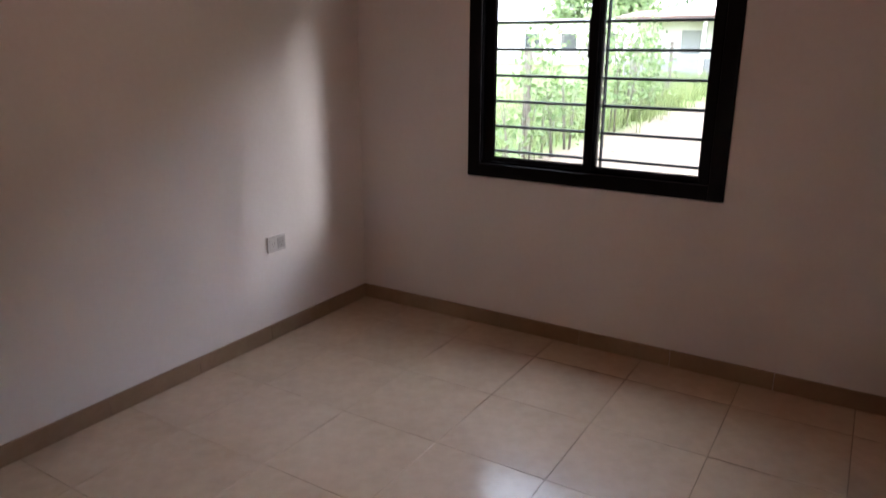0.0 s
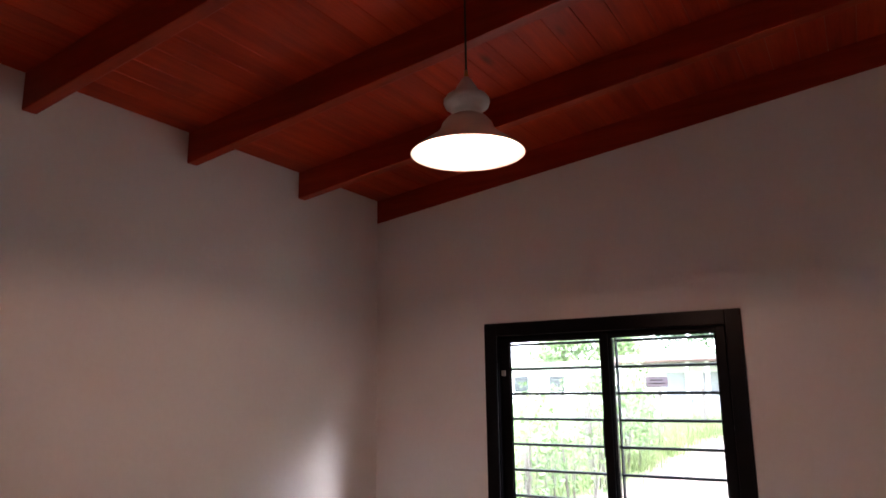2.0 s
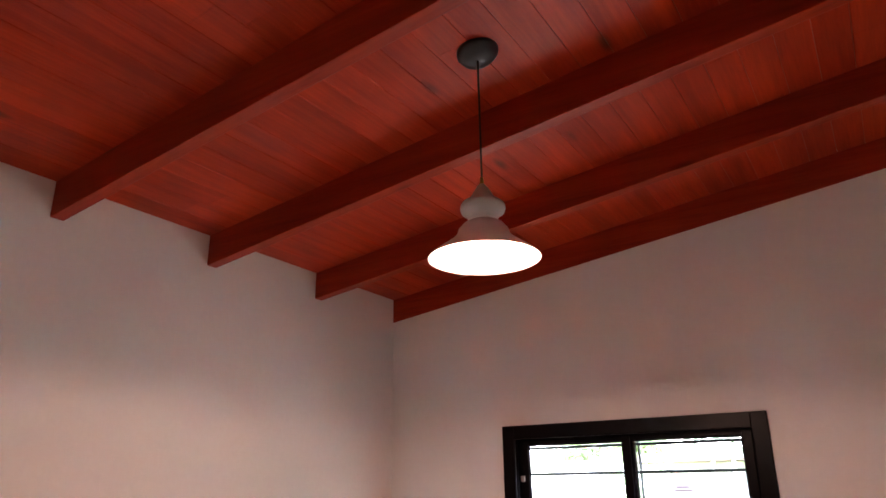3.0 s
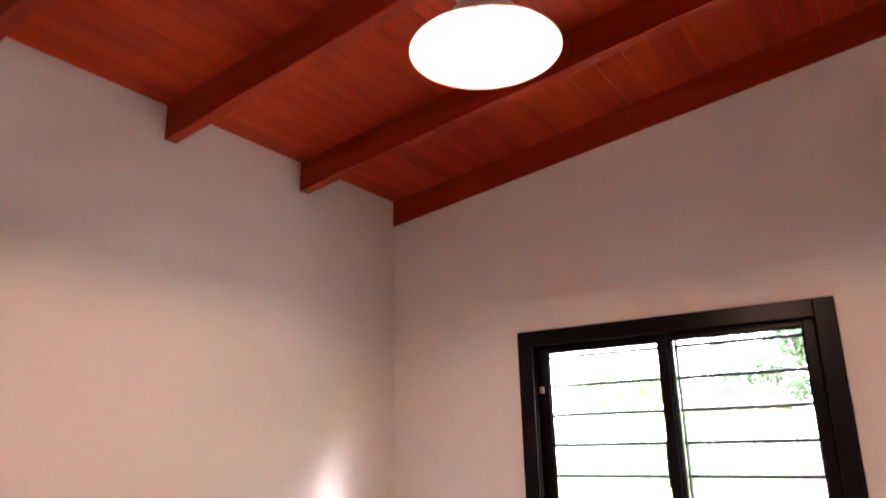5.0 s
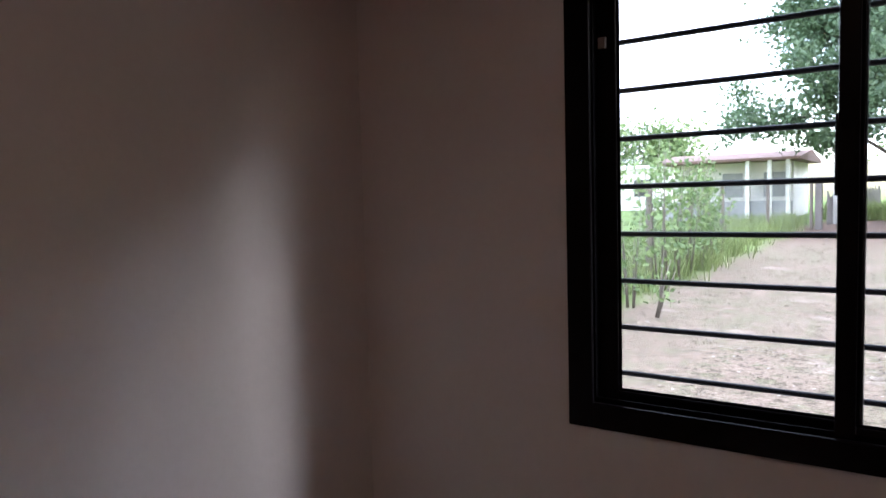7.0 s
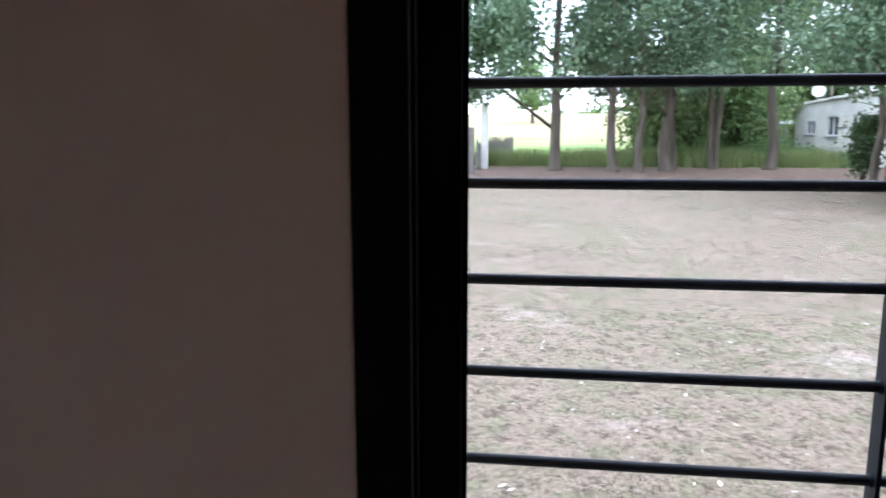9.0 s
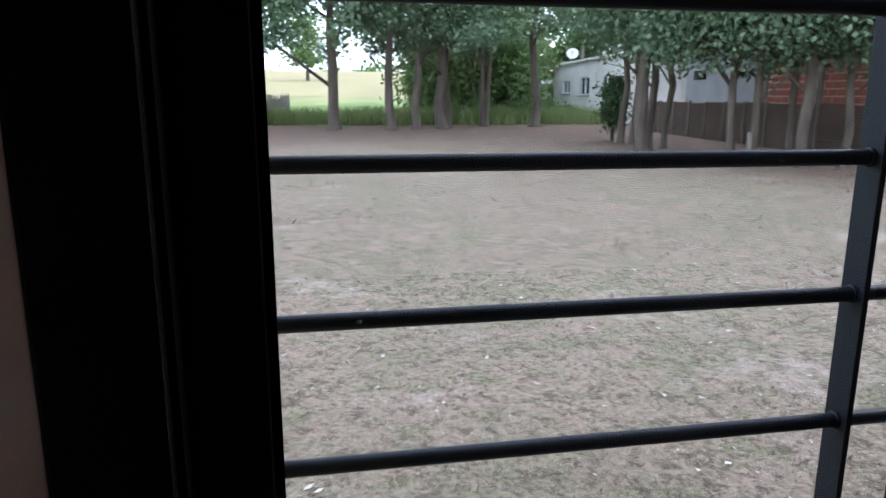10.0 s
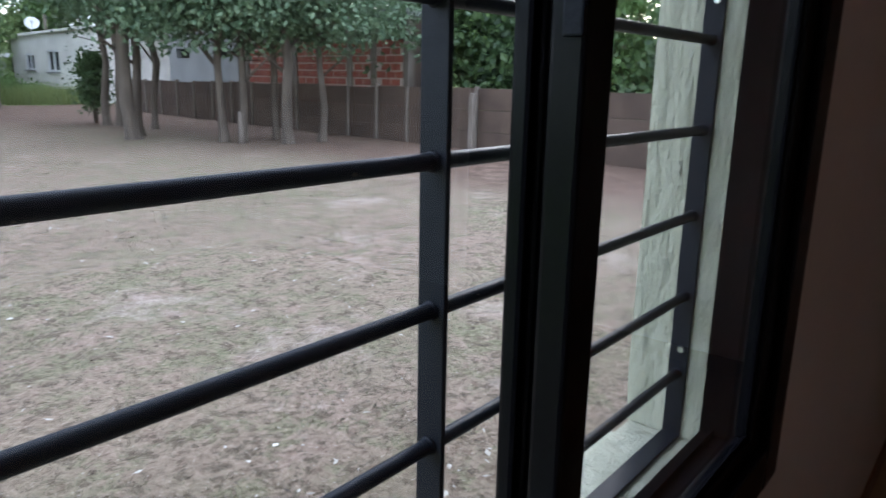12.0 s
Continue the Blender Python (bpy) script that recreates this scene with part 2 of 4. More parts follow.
    col = blend(beyond(sep.outputs["Y"], 28.0, 28.8, 1.2), col, lawn)
    col = blend(beyond(sep.outputs["Y"], 52.0, 64.0, 8.0), col, dry)
    nt.links.new(col, bsdf.inputs["Base Color"])
    bsdf.inputs["Roughness"].default_value = 0.95
    bsdf.inputs["Specular IOR Level"].default_value = 0.15
    b = nt.nodes.new("ShaderNodeBump")
    b.inputs["Strength"].default_value, b.inputs["Distance"].default_value = 0.75, 0.04
    nt.links.new(fine.outputs["Fac"], b.inputs["Height"])
    nt.links.new(b.outputs[0], bsdf.inputs["Normal"])
    return m


WALL = mat("white wall paint", (0.77, 0.745, 0.725), (0.83, 0.81, 0.79), 0.75, 1.2, 45, 0.06)
TILE = mat("cream floor tile", (0.47, 0.37, 0.265), (0.57, 0.465, 0.345), 0.21, 2.2, 18, 0.015, per_object=0.25)
GROUT = mat("grey brown grout", (0.22, 0.175, 0.13), (0.30, 0.24, 0.18), 0.9, 8, 90, 0.2)
SKIRT = mat("tan skirting tile", (0.27, 0.18, 0.105), (0.34, 0.24, 0.15), 0.35, 3, 30, 0.02, per_object=0.25)
PLANK = stained_wood("red stained ceiling boards", (0.31, 0.019, 0.004), (0.56, 0.048, 0.010), "y")
RAFTER = stained_wood("red stained rafter wood", (0.23, 0.016, 0.004), (0.40, 0.036, 0.008), "x")
BLACK = mat("black window paint", (0.003, 0.003, 0.004), (0.006, 0.006, 0.008), 0.30, 6, 120, 0.02, spec=0.13)
BLACK_DULL = mat("black track", (0.002, 0.002, 0.003), (0.004, 0.004, 0.005), 0.8, 6, 120, 0.02, spec=0.04)
BARS = mat("dark blue grey iron paint", (0.007, 0.009, 0.014), (0.013, 0.016, 0.023), 0.5, 12, 160, 0.08, spec=0.2)
GLASS = glass_mat()
PLASTER = mat("pale green rough render", (0.47, 0.47, 0.35), (0.61, 0.60, 0.46), 0.95, 5, 40, 1.0, bump_scale=30, stretch=(1.3, 1.3, 0.35))
ENAMEL = mat("white enamel", (0.74, 0.74, 0.72), (0.80, 0.80, 0.78), 0.28, 6, 80, 0.01)
BULB = glow_mat("lit bulb", (1.0, 0.62, 0.44), 20.0)
DARKMETAL = mat("dark canopy metal", (0.03, 0.03, 0.032), (0.05, 0.05, 0.055), 0.35, 10, 90, 0.02, metal=0.4)
CORD = mat("dark cord", (0.02, 0.012, 0.010), (0.035, 0.02, 0.016), 0.6, 20, 200, 0.05)
BRASS = mat("brass", (0.55, 0.36, 0.12), (0.68, 0.47, 0.18), 0.3, 20, 100, 0.02, metal=1.0)
PLASTIC = mat("white plastic", (0.50, 0.49, 0.48), (0.56, 0.55, 0.54), 0.4, 12, 100, 0.01)
PLASTIC_GREY = mat("grey plastic", (0.34, 0.33, 0.33), (0.42, 0.41, 0.40), 0.4, 12, 100, 0.01)
STEEL = mat("zinc screw", (0.5, 0.5, 0.5), (0.65, 0.65, 0.65), 0.3, 40, 200, 0.02, metal=1.0)
PAPER = leaf_mat("paper label", (0.78, 0.74, 0.76), (0.82, 0.78, 0.80))
INK = mat("label ink", (0.17, 0.15, 0.15), (0.22, 0.20, 0.20), 0.8, 30, 200, 0.0)
GROUND = ground_mat()
BARK = mat("grey brown bark", (0.036, 0.026, 0.019), (0.165, 0.130, 0.100), 0.95, 3, 22, 0.8, stretch=(2.2, 2.2, 0.5))
LEAF_ELM = leaf_mat("grey green leaves", (0.058, 0.108, 0.056), (0.165, 0.235, 0.132))
LEAF_LIGHT = leaf_mat("light green leaves", (0.10, 0.165, 0.060), (0.25, 0.325, 0.130))
LEAF_DARK = leaf_mat("dark green leaves", (0.028, 0.060, 0.022), (0.085, 0.14, 0.050))
LEAF_MID = leaf_mat("green leaves", (0.065, 0.13, 0.038), (0.16, 0.25, 0.080))
GRASS_TALL = leaf_mat("tall grass", (0.12, 0.165, 0.055), (0.27, 0.31, 0.12))
GRASS_DRY = leaf_mat("dry grass", (0.10, 0.088, 0.052), (0.31, 0.27, 0.18))
GRASS_LOW = leaf_mat("low grey green grass", (0.084, 0.080, 0.045), (0.20, 0.185, 0.110))
LITTER = mat("pale chips", (0.26, 0.225, 0.18), (0.52, 0.48, 0.41), 0.9, 30, 150, 0.1, island=0.8)
LEAF_DEAD = mat("dead leaves", (0.055, 0.040, 0.026), (0.17, 0.125, 0.085), 0.9, 30, 150, 0.1, island=0.8)
SLAB_AND_SHADE = mat("dark brown concrete slabs and wall shade", (0.045, 0.028, 0.020), (0.105, 0.070, 0.050), 0.92, 1.6, 30, 0.4, per_object=0.35)
CONCRETE = mat("grey concrete", (0.20, 0.198, 0.198), (0.33, 0.325, 0.32), 0.92, 1.2, 30, 0.3)
POSTC = mat("pale concrete post", (0.10, 0.080, 0.064), (0.20, 0.165, 0.135), 0.92, 2, 30, 0.3)
BRICK = mat("red hollow brick", (0.20, 0.048, 0.030), (0.33, 0.085, 0.050), 0.9, 3, 30, 0.3, per_object=0.5)
MORTAR = mat("pale mortar", (0.36, 0.29, 0.25), (0.47, 0.39, 0.34), 0.95, 4, 40, 0.4)
WHITEWASH = mat("whitewashed brickwork", (0.56, 0.53, 0.48), (0.78, 0.745, 0.69), 0.9, 1.5, 25, 0.4)
ROOF_RED = mat("faded red roof tiles", (0.13, 0.075, 0.06), (0.22, 0.135, 0.11), 0.9, 2, 20, 0.4)
TIMBER = mat("weathered grey timber", (0.10, 0.085, 0.075), (0.22, 0.195, 0.175), 0.92, 2, 25, 0.4, stretch=(3, 3, 0.4), per_object=0.4)
WINDOW_DARK = mat("dark window pane", (0.02, 0.024, 0.028), (0.04, 0.045, 0.05), 0.15, 2, 20, 0.0)
WINDOW_GREY = mat("hazy grey window pane", (0.20, 0.20, 0.20), (0.30, 0.30, 0.29), 0.3, 2, 20, 0.0)
WIRE = mat("galvanised wire", (0.20, 0.21, 0.21), (0.30, 0.31, 0.31), 0.5, 20, 100, 0.0, metal=0.6)
TIN = mat("white sheet roof", (0.60, 0.60, 0.60), (0.74, 0.74, 0.74), 0.5, 2, 30, 0.1)

# ---- room ----
RX, RY = 3.8, -3.9
CEIL0, SLOPE_X, SLOPE_Y = 2.521, 0.1285, 0.0
OX0, OX1, OZ0, OZ1 = 0.660, 1.722, 0.745, 1.795
WALL_OUT = 0.200
EX0, EX1, EZ0, EZ1 = 0.622, 1.757, 0.720, 1.822


def ceil_z(x, y):
    return CEIL0 + SLOPE_X * x + SLOPE_Y * y


def pierced(y0, y1, x0, x1, z0, z1, a0, a1, b0, b1):
    bm = bmesh.new()
    box(bm, x0, a0, y0, y1, z0, z1)
    box(bm, a1, x1, y0, y1, z0, z1)
    box(bm, a0, a1, y0, y1, z0, b0)
    box(bm, a0, a1, y0, y1, b1, z1)
    return bm


def setting(ob, label, category):
    return tagged(ob, label, category, "", "structure")


setting(link_mesh("wall_north", pierced(0, 0.06, 0, RX, -0.1, 3.15, OX0, OX1, OZ0, OZ1), WALL), "white painted wall with a square black window", "wall")
setting(link_mesh("wall_north_outside", pierced(0.0605, WALL_OUT, -0.25, RX + 0.25, -0.6, 3.15, EX0, EX1, EZ0, EZ1), PLASTER), "pale green rough rendered outside wall face", "wall")
setting(link_mesh("wall_west", block(-0.2, 0, RY, 0.06, -0.1, 3.15), WALL), "plain white painted wall with a power outlet", "wall")
setting(link_mesh("wall_east", block(RX, RX + 0.2, RY, 0.06, -0.1, 3.4), WALL), "plain white painted wall", "wall")
setting(link_mesh("wall_south", block(-0.2, RX + 0.2, RY - 0.2, RY, -0.1, 3.4), WALL), "plain white painted wall", "wall")

# sloping plank ceiling, boards laid across the rafters
bm = bmesh.new()
pw = 0.098
for i in range(int(RX / pw) + 1):
    x0, x1 = i * pw, min((i + 1) * pw, RX)
    if x1 - x0 < 0.01:
        continue
    c0 = 0.0015
    prof = [(x0 + 0.0003, 0.016), (x0 + 0.0003, c0), (x0 + c0, 0), (x1 - c0, 0), (x1 - 0.0003, c0), (x1 - 0.0003, 0.016)]
    cuts = [0.0]
    y = -random.uniform(0.6, 2.6)
    while y > RY + 0.4:
        cuts.append(y)
        y -= random.uniform(1.2, 2.6)
    cuts.append(RY)
    for ya, yb in zip(cuts, cuts[1:]):
        a = [bm.verts.new((x, ya - 0.0006, ceil_z(x, ya) + h)) for x, h in prof]
        b = [bm.verts.new((x, yb + 0.0006, ceil_z(x, yb) + h)) for x, h in prof]
        for k in range(5):
            bm.faces.new((a[k], a[k + 1], b[k + 1], b[k]))
        bm.faces.new(a)
        bm.faces.new(b)
setting(link_mesh("ceiling", bm, PLANK), "sloping red-stained pine board ceiling with dark knots", "ceiling")
bm = block(-0.2, RX + 0.2, RY - 0.2, 0.45, 0.017, 0.12)
for v in bm.verts:
    v.co.z += ceil_z(v.co.x, v.co.y)
setting(link_mesh("roof", bm, CONCRETE), "plain sloping roof deck above the boards", "roof")


def make_rafter(y_face, width=0.046, height=0.123):
    bm = block(-0.001, RX, y_face, y_face + width, -height, 0.003, 0.004)
    for v in bm.verts:
        v.co.z += ceil_z(v.co.x, y_face)
    ob = link_mesh("rafter", bm, RAFTER)
    return tagged(ob, "red-stained wooden rafter under the board ceiling", "rafter", "rafters of the ceiling", "structure")


for yf in (-0.004, -0.614, -1.232, -1.852, -2.47, -3.09, -3.70):
    make_rafter(yf)


# ---- window ----
def make_window():
    win = setting(base("window_1", (OX0 + OX1) / 2, 0, OZ0), "black metal sliding window with two glazed sashes, closed", "window")
    win_inv = win.matrix_basis.inverted()

    def add(name, bm, material, parent, label="", smooth=False):
        bm.transform(win_inv)
        return part(name, bm, material, parent, label, smooth)

    cx0, cx1, cz0, cz1 = 0.628, 1.750, 0.719, 1.829
    cw = 0.060
    # flat inside casing
    add("casing_stile", block(cx0, cx0 + cw, -0.013, -0.0005, cz0, cz1, 0.003), BLACK, win)
    add("casing_stile", block(cx1 - cw, cx1, -0.013, -0.0005, cz0, cz1, 0.003), BLACK, win)
    add("casing_rail", block(cx0 + cw, cx1 - cw, -0.0125, -0.0005, cz0, cz0 + cw, 0.003), BLACK, win)
    add("casing_rail", block(cx0 + cw, cx1 - cw, -0.0125, -0.0005, cz1 - cw, cz1, 0.003), BLACK, win)
    # box frame with tracks
    fr = bmesh.new()
    box(fr, EX0 + 0.001, OX0 + 0.02, 0.0612, 0.066, EZ0 + 0.001, EZ1 - 0.001)
    box(fr, OX1 - 0.02, EX1 - 0.001, 0.0612, 0.066, EZ0 + 0.001, EZ1 - 0.001)
    box(fr, OX0 + 0.02, OX1 - 0.02, 0.0612, 0.066, EZ0 + 0.001, OZ0 + 0.02)
    box(fr, OX0 + 0.02, OX1 - 0.02, 0.0612, 0.066, OZ1 - 0.02, EZ1 - 0.001)
    box(fr, OX0 + 0.001, 0.692, -0.0005, 0.072, OZ0 + 0.001, OZ1 - 0.001)
    box(fr, 1.684, OX1 - 0.001, -0.0005, 0.072, OZ0 + 0.001, OZ1 - 0.001)
    box(fr, 0.692, 1.684, -0.0005, 0.072, OZ0 + 0.001, 0.776)
    box(fr, 0.692, 1.684, -0.0005, 0.072, 1.765, OZ1 - 0.001)
    for z0, z1 in ((0.776, 0.784), (1.757, 1.765)):
        box(fr, 0.692, 1.684, 0.023, 0.027, z0, z1)
        box(fr, 0.692, 1.684, 0.054, 0.058, z0, z1)
        box(fr, 0.692, 1.684, -0.0005, 0.003, z0, z1 + (0.006 if z0 < 1 else 0))
    add("window_frame", fr, BLACK_DULL, win)

    def sash(x0, x1, y0, y1, gx0, gx1):
        gz0, gz1 = 0.803, 1.744
        s = add("sash", block(x0, gx0, y0, y1, 0.779, 1.762, 0.003), BLACK, win, "black sash of the sliding window")
        add("sash_stile", block(gx1, x1, y0, y1, 0.779, 1.762, 0.003), BLACK, s)
        add("sash_rail", block(gx0, gx1, y0 + 0.001, y1 - 0.001, 0.779, gz0, 0.003), BLACK, s)
        add("sash_rail", block(gx0, gx1, y0 + 0.001, y1 - 0.001, gz1, 1.762, 0.003), BLACK, s)
        ym = (y0 + y1) / 2
        pane = add("pane", block(gx0 - 0.004, gx1 + 0.004, ym - 0.002, ym + 0.002, gz0 - 0.004, gz1 + 0.004), GLASS, s, "clear glass pane")
        pane.visible_shadow = False
        bead = bmesh.new()
        for bx0, bx1, bz0, bz1 in ((gx0, gx0 + 0.006, gz0, gz1), (gx1 - 0.006, gx1, gz0, gz1), (gx0 + 0.006, gx1 - 0.006, gz0, gz0 + 0.006), (gx0 + 0.006, gx1 - 0.006, gz1 - 0.006, gz1)):
            box(bead, bx0, bx1, ym - 0.006, ym - 0.0025, bz0, bz1)
        add("glazing_bead", bead, BLACK_DULL, s)
        return s

    outer = sash(0.6914, 1.222, 0.029, 0.053, 0.735, 1.184)
    inner = sash(1.176, 1.6848, -0.001, 0.022, 1.212, 1.650)
    add("latch", block(0.697, 0.715, 0.018, 0.0285, 1.588, 1.613, 0.002), PLASTIC_GREY, outer, "small grey plastic latch")
    # pull handle on the inner sash
    h = block(1.1712, 1.1756, -0.0015, 0.012, 1.245, 1.40, 0.0015)
    add("pull_handle", h, BARS, inner, "dark flush pull handle")
    bm2 = bmesh.new()
    rod(bm2, (1.1735, -0.0030, 1.262), (1.1735, 0.002, 1.262), 0.0018, None, 12)
    add("screw", bm2, BLACK_DULL, inner)
    add("label", block(1.362, 1.45, 0.0065, 0.0078, 1.530, 1.572), PAPER, inner, "small pale grey paper label stuck on the glass")
    for lx0, lx1, lz in ((1.372, 1.44, 1.543), (1.38, 1.43, 1.556)):
        add("printed_bar", block(lx0, lx1, 0.0061, 0.0064, lz, lz + 0.004), INK, inner)
    return win


make_window()


def make_grille():
    x0, x1, z0, z1, yc = EX0 + 0.002, EX1 - 0.002, 0.722, 1.812, 0.133
    g = tagged(base("window_grille", (x0 + x1) / 2, yc, z0), "dark blue-grey iron window grille of round bars", "window grille")
    inv = g.matrix_basis.inverted()

    def add(name, bm, material, label="", smooth=False):
        bm.transform(inv)
        return part(name, bm, material, g, label, smooth)

    hw = 0.013
    for xa in (x0, x1 - 0.005):
        add("side_strap", block(xa, xa + 0.005, yc - hw, yc + hw, z0, z1, 0.001), BARS)
    add("middle_strap", block(1.205, 1.2105, yc - hw, yc + hw, z0 + 0.005, z1 - 0.005, 0.001), BARS)
    for za in (z0, z1 - 0.005):
        add("rail_strap", block(x0 + 0.005, x1 - 0.005, yc - hw, yc + hw, za, za + 0.005, 0.001), BARS)
    for k in range(9):
        z = 0.820 + 0.1142 * k
        bm = rod(bmesh.new(), (x0 + 0.003, yc, z), (x1 - 0.003, yc, z), 0.0065, None, 20)
        add("bar", bm, BARS, "", True)
        for _ in range(3):
            cx, ca = random.uniform(0.75, 1.70), random.uniform(-0.9, 0.9)
            chip = bmesh.new()
            spot = (cx, yc - 0.0064 * math.cos(ca), z + 0.0064 * math.sin(ca))
            bmesh.ops.create_icosphere(chip, subdivisions=1, radius=random.uniform(0.0008, 0.0016), matrix=Matrix.Translation(spot) @ Matrix.Diagonal((1.6, 0.6, 1, 1)))
            add("paint_chip", chip, POSTC, "pale fleck on the bar")
        for xs in (1.2035, 1.212, x1 - 0.0065):
            weld = bmesh.new()
            bmesh.ops.create_uvsphere(weld, u_segments=10, v_segments=6, radius=0.0082, matrix=Matrix.Translation((xs, yc, z)) @ Matrix.Diagonal((0.35, 1, 1, 1)))
            add("weld_bead", weld, BARS, "", True)
    for zz in (0.856, 1.325, 1.70):
        for xs, sgn in ((x1 - 0.0055, -1), (x0 + 0.0055, 1)):
            bm = rod(bmesh.new(), (xs, yc - 0.003, zz), (xs + sgn * 0.0025, yc - 0.003, zz), 0.005, 0.0042, 12)
            add("screw", bm, STEEL, "bright zinc screw head")


make_grille()

def make_reveal(x, side):
    """Hand-thrown render lining one side of the opening, with an uneven outer edge."""
    bm = bmesh.new()
    ny, nz = 34, 240
    grid = []
    for j in range(nz + 1):
        row = []
        for i in range(ny + 1):
            y, z = 0.0665 + (WALL_OUT + 0.004 - 0.0665) * i / ny, EZ0 + 0.002 + (EZ1 - EZ0 - 0.004) * j / nz
            d = 0.0022 + 0.0016 * noise.noise((y * 38, z * 9, side)) + 0.0014 * noise.noise((y * 90, z * 24, 3 + side))
            out = 0.005 * noise.noise((0, z * 26, 7)) + 0.003 * noise.noise((0, z * 70, 8)) if i == ny else 0.0
            row.append(bm.verts.new((x - side * max(0.0004, min(0.0042, d)), y + out, z)))
        grid.append(row)
    for j in range(nz):
        for i in range(ny):
            bm.faces.new((grid[j][i], grid[j][i + 1], grid[j + 1][i + 1], grid[j + 1][i]))
    back = [(bm.verts.new((x, row[0].co.y, row[0].co.z)), bm.verts.new((x, row[-1].co.y, row[-1].co.z))) for row in (grid[0], grid[-1])]
    bm.faces.new([back[0][0], back[0][1], back[1][1], back[1][0]])
    bm.faces.new([back[0][0], back[1][0]] + [row[0] for row in reversed(grid)])
    bm.faces.new([back[0][1], back[1][1]] + [row[-1] for row in reversed(grid)])
    return setting(link_mesh("window_reveal", bm, PLASTER, None, "", True), "pale green rough render lining the window opening", "window reveal")


make_reveal(EX1, 1)
make_reveal(EX0, -1)

# sloped outside sill of render
bm = bmesh.new()
vs = [bm.verts.new(p) for p in ((EX0, 0.0665, EZ0 - 0.04), (EX1, 0.0665, EZ0 - 0.04), (EX1, WALL_OUT + 0.03, EZ0 - 0.12), (EX0, WALL_OUT + 0.03, EZ0 - 0.12),
                                (EX0, 0.0665, EZ0 + 0.001), (EX1, 0.0665, EZ0 + 0.001), (EX1, WALL_OUT + 0.03, EZ0 - 0.030), (EX0, WALL_OUT + 0.03, EZ0 - 0.030))]
for q in ((0, 1, 2, 3), (4, 7, 6, 5), (0, 4, 5, 1), (1, 5, 6, 2), (2, 6, 7, 3), (3, 7, 4, 0)):
    bm.faces.new([vs[i] for i in q])
setting(link_mesh("window_sill", bm, PLASTER), "pale green rendered outside window sill", "window sill")


# ---- pendant lamp ----
def make_pendant():
    top = ceil_z(LAMP_X, LAMP_Y)
    lamp = tagged(base("pendant_lamp", LAMP_X, LAMP_Y, 2.106), "lit white enamel pendant lamp on a thin dark cord", "pendant lamp")
    h = top - 2.106
    bm = lathe(bmesh.new(), [(0.0, -0.032), (0.02, -0.031), (0.045, -0.024), (0.056, -0.010), (0.058, 0.004), (0.0, 0.004)])
    for v in bm.verts:
        v.co.z += h + SLOPE_X * v.co.x + SLOPE_Y * v.co.y
    part("canopy", bm, DARKMETAL, lamp, "round black ceiling canopy", True)
    part("cord", rod(bmesh.new(), (0, 0, 0.205), (0, 0, h - 0.028), 0.0028, None, 8), CORD, lamp, "", True)
    part("cord_grip", rod(bmesh.new(), (0, 0, 0.19), (0, 0, 0.212), 0.006, 0.004, 12), BRASS, lamp, "brass cord grip", True)
    part("cap", lathe(bmesh.new(), [(0.004, 0.196), (0.012, 0.188), (0.026, 0.165), (0.034, 0.150), (0.050, 0.143), (0.0565, 0.134), (0.0575, 0.126), (0.054, 0.116), (0.042, 0.108), (0.038, 0.100), (0.038, 0.086), (0.030, 0.086)]), ENAMEL, lamp, "turned white lamp holder cap", True)
    outer = [(0.036, 0.092), (0.050, 0.084), (0.062, 0.070), (0.067, 0.055), (0.078, 0.042), (0.108, 0.020), (0.131, 0.003), (0.1385, -0.004), (0.1400, -0.006)]
    inner = [(0.1385, -0.0062), (0.130, 0.001), (0.107, 0.018), (0.077, 0.040), (0.065, 0.053), (0.060, 0.068), (0.048, 0.082), (0.0, 0.090)]
    part("shade", lathe(bmesh.new(), outer + inner, 64), ENAMEL, lamp, "flared white enamel shade", True)
    bulb = part("bulb", lathe(bmesh.new(), [(0.0, 0.004), (0.012, 0.005), (0.022, 0.009), (0.027, 0.015), (0.028, 0.021), (0.0, 0.021)], 24), BULB, lamp, "glowing warm dome of the bulb", True)
    part("bulb_base", lathe(bmesh.new(), [(0.0, 0.0212), (0.028, 0.0212), (0.024, 0.045), (0.015, 0.062), (0.014, 0.088)], 24), ENAMEL, bulb, "white bulb base", True)
    return lamp


make_pendant()


# ---- power outlet ----
def make_outlet():
    o = tagged(base("wall_outlet", 0, -0.631, 0.443), "white plastic double power outlet on the wall", "power outlet")
    part("cover_plate", block(0, 0.008, -0.054, 0.054, -0.036, 0.036, 0.003), PLASTIC, o)
    for dy, m in ((-0.024, PLASTIC), (0.024, PLASTIC_GREY)):
        mod = part("module", block(0.0075, 0.0105, dy - 0.021, dy + 0.021, -0.024, 0.024, 0.0015), m, o)
        holes = bmesh.new()
        for hy, hz in ((-0.007, 0.004), (0.007, 0.004), (0, -0.010)):
            box(holes, 0.0100, 0.0108, dy + hy - 0.0012, dy + hy + 0.0012, hz - 0.004, hz + 0.004)
        part("slot", holes, INK, mod)


make_outlet()

# ---- outdoors: ground ----
def ground_z(x, y):
    return -0.25 + 0.014 * min(max(0.0, y - 4), 76) + 0.050 * min(max(0.0, y - 46), 115)


def spread(values):
    return [v for lo, hi, n in values for v in np.linspace(lo, hi, n, endpoint=False)]


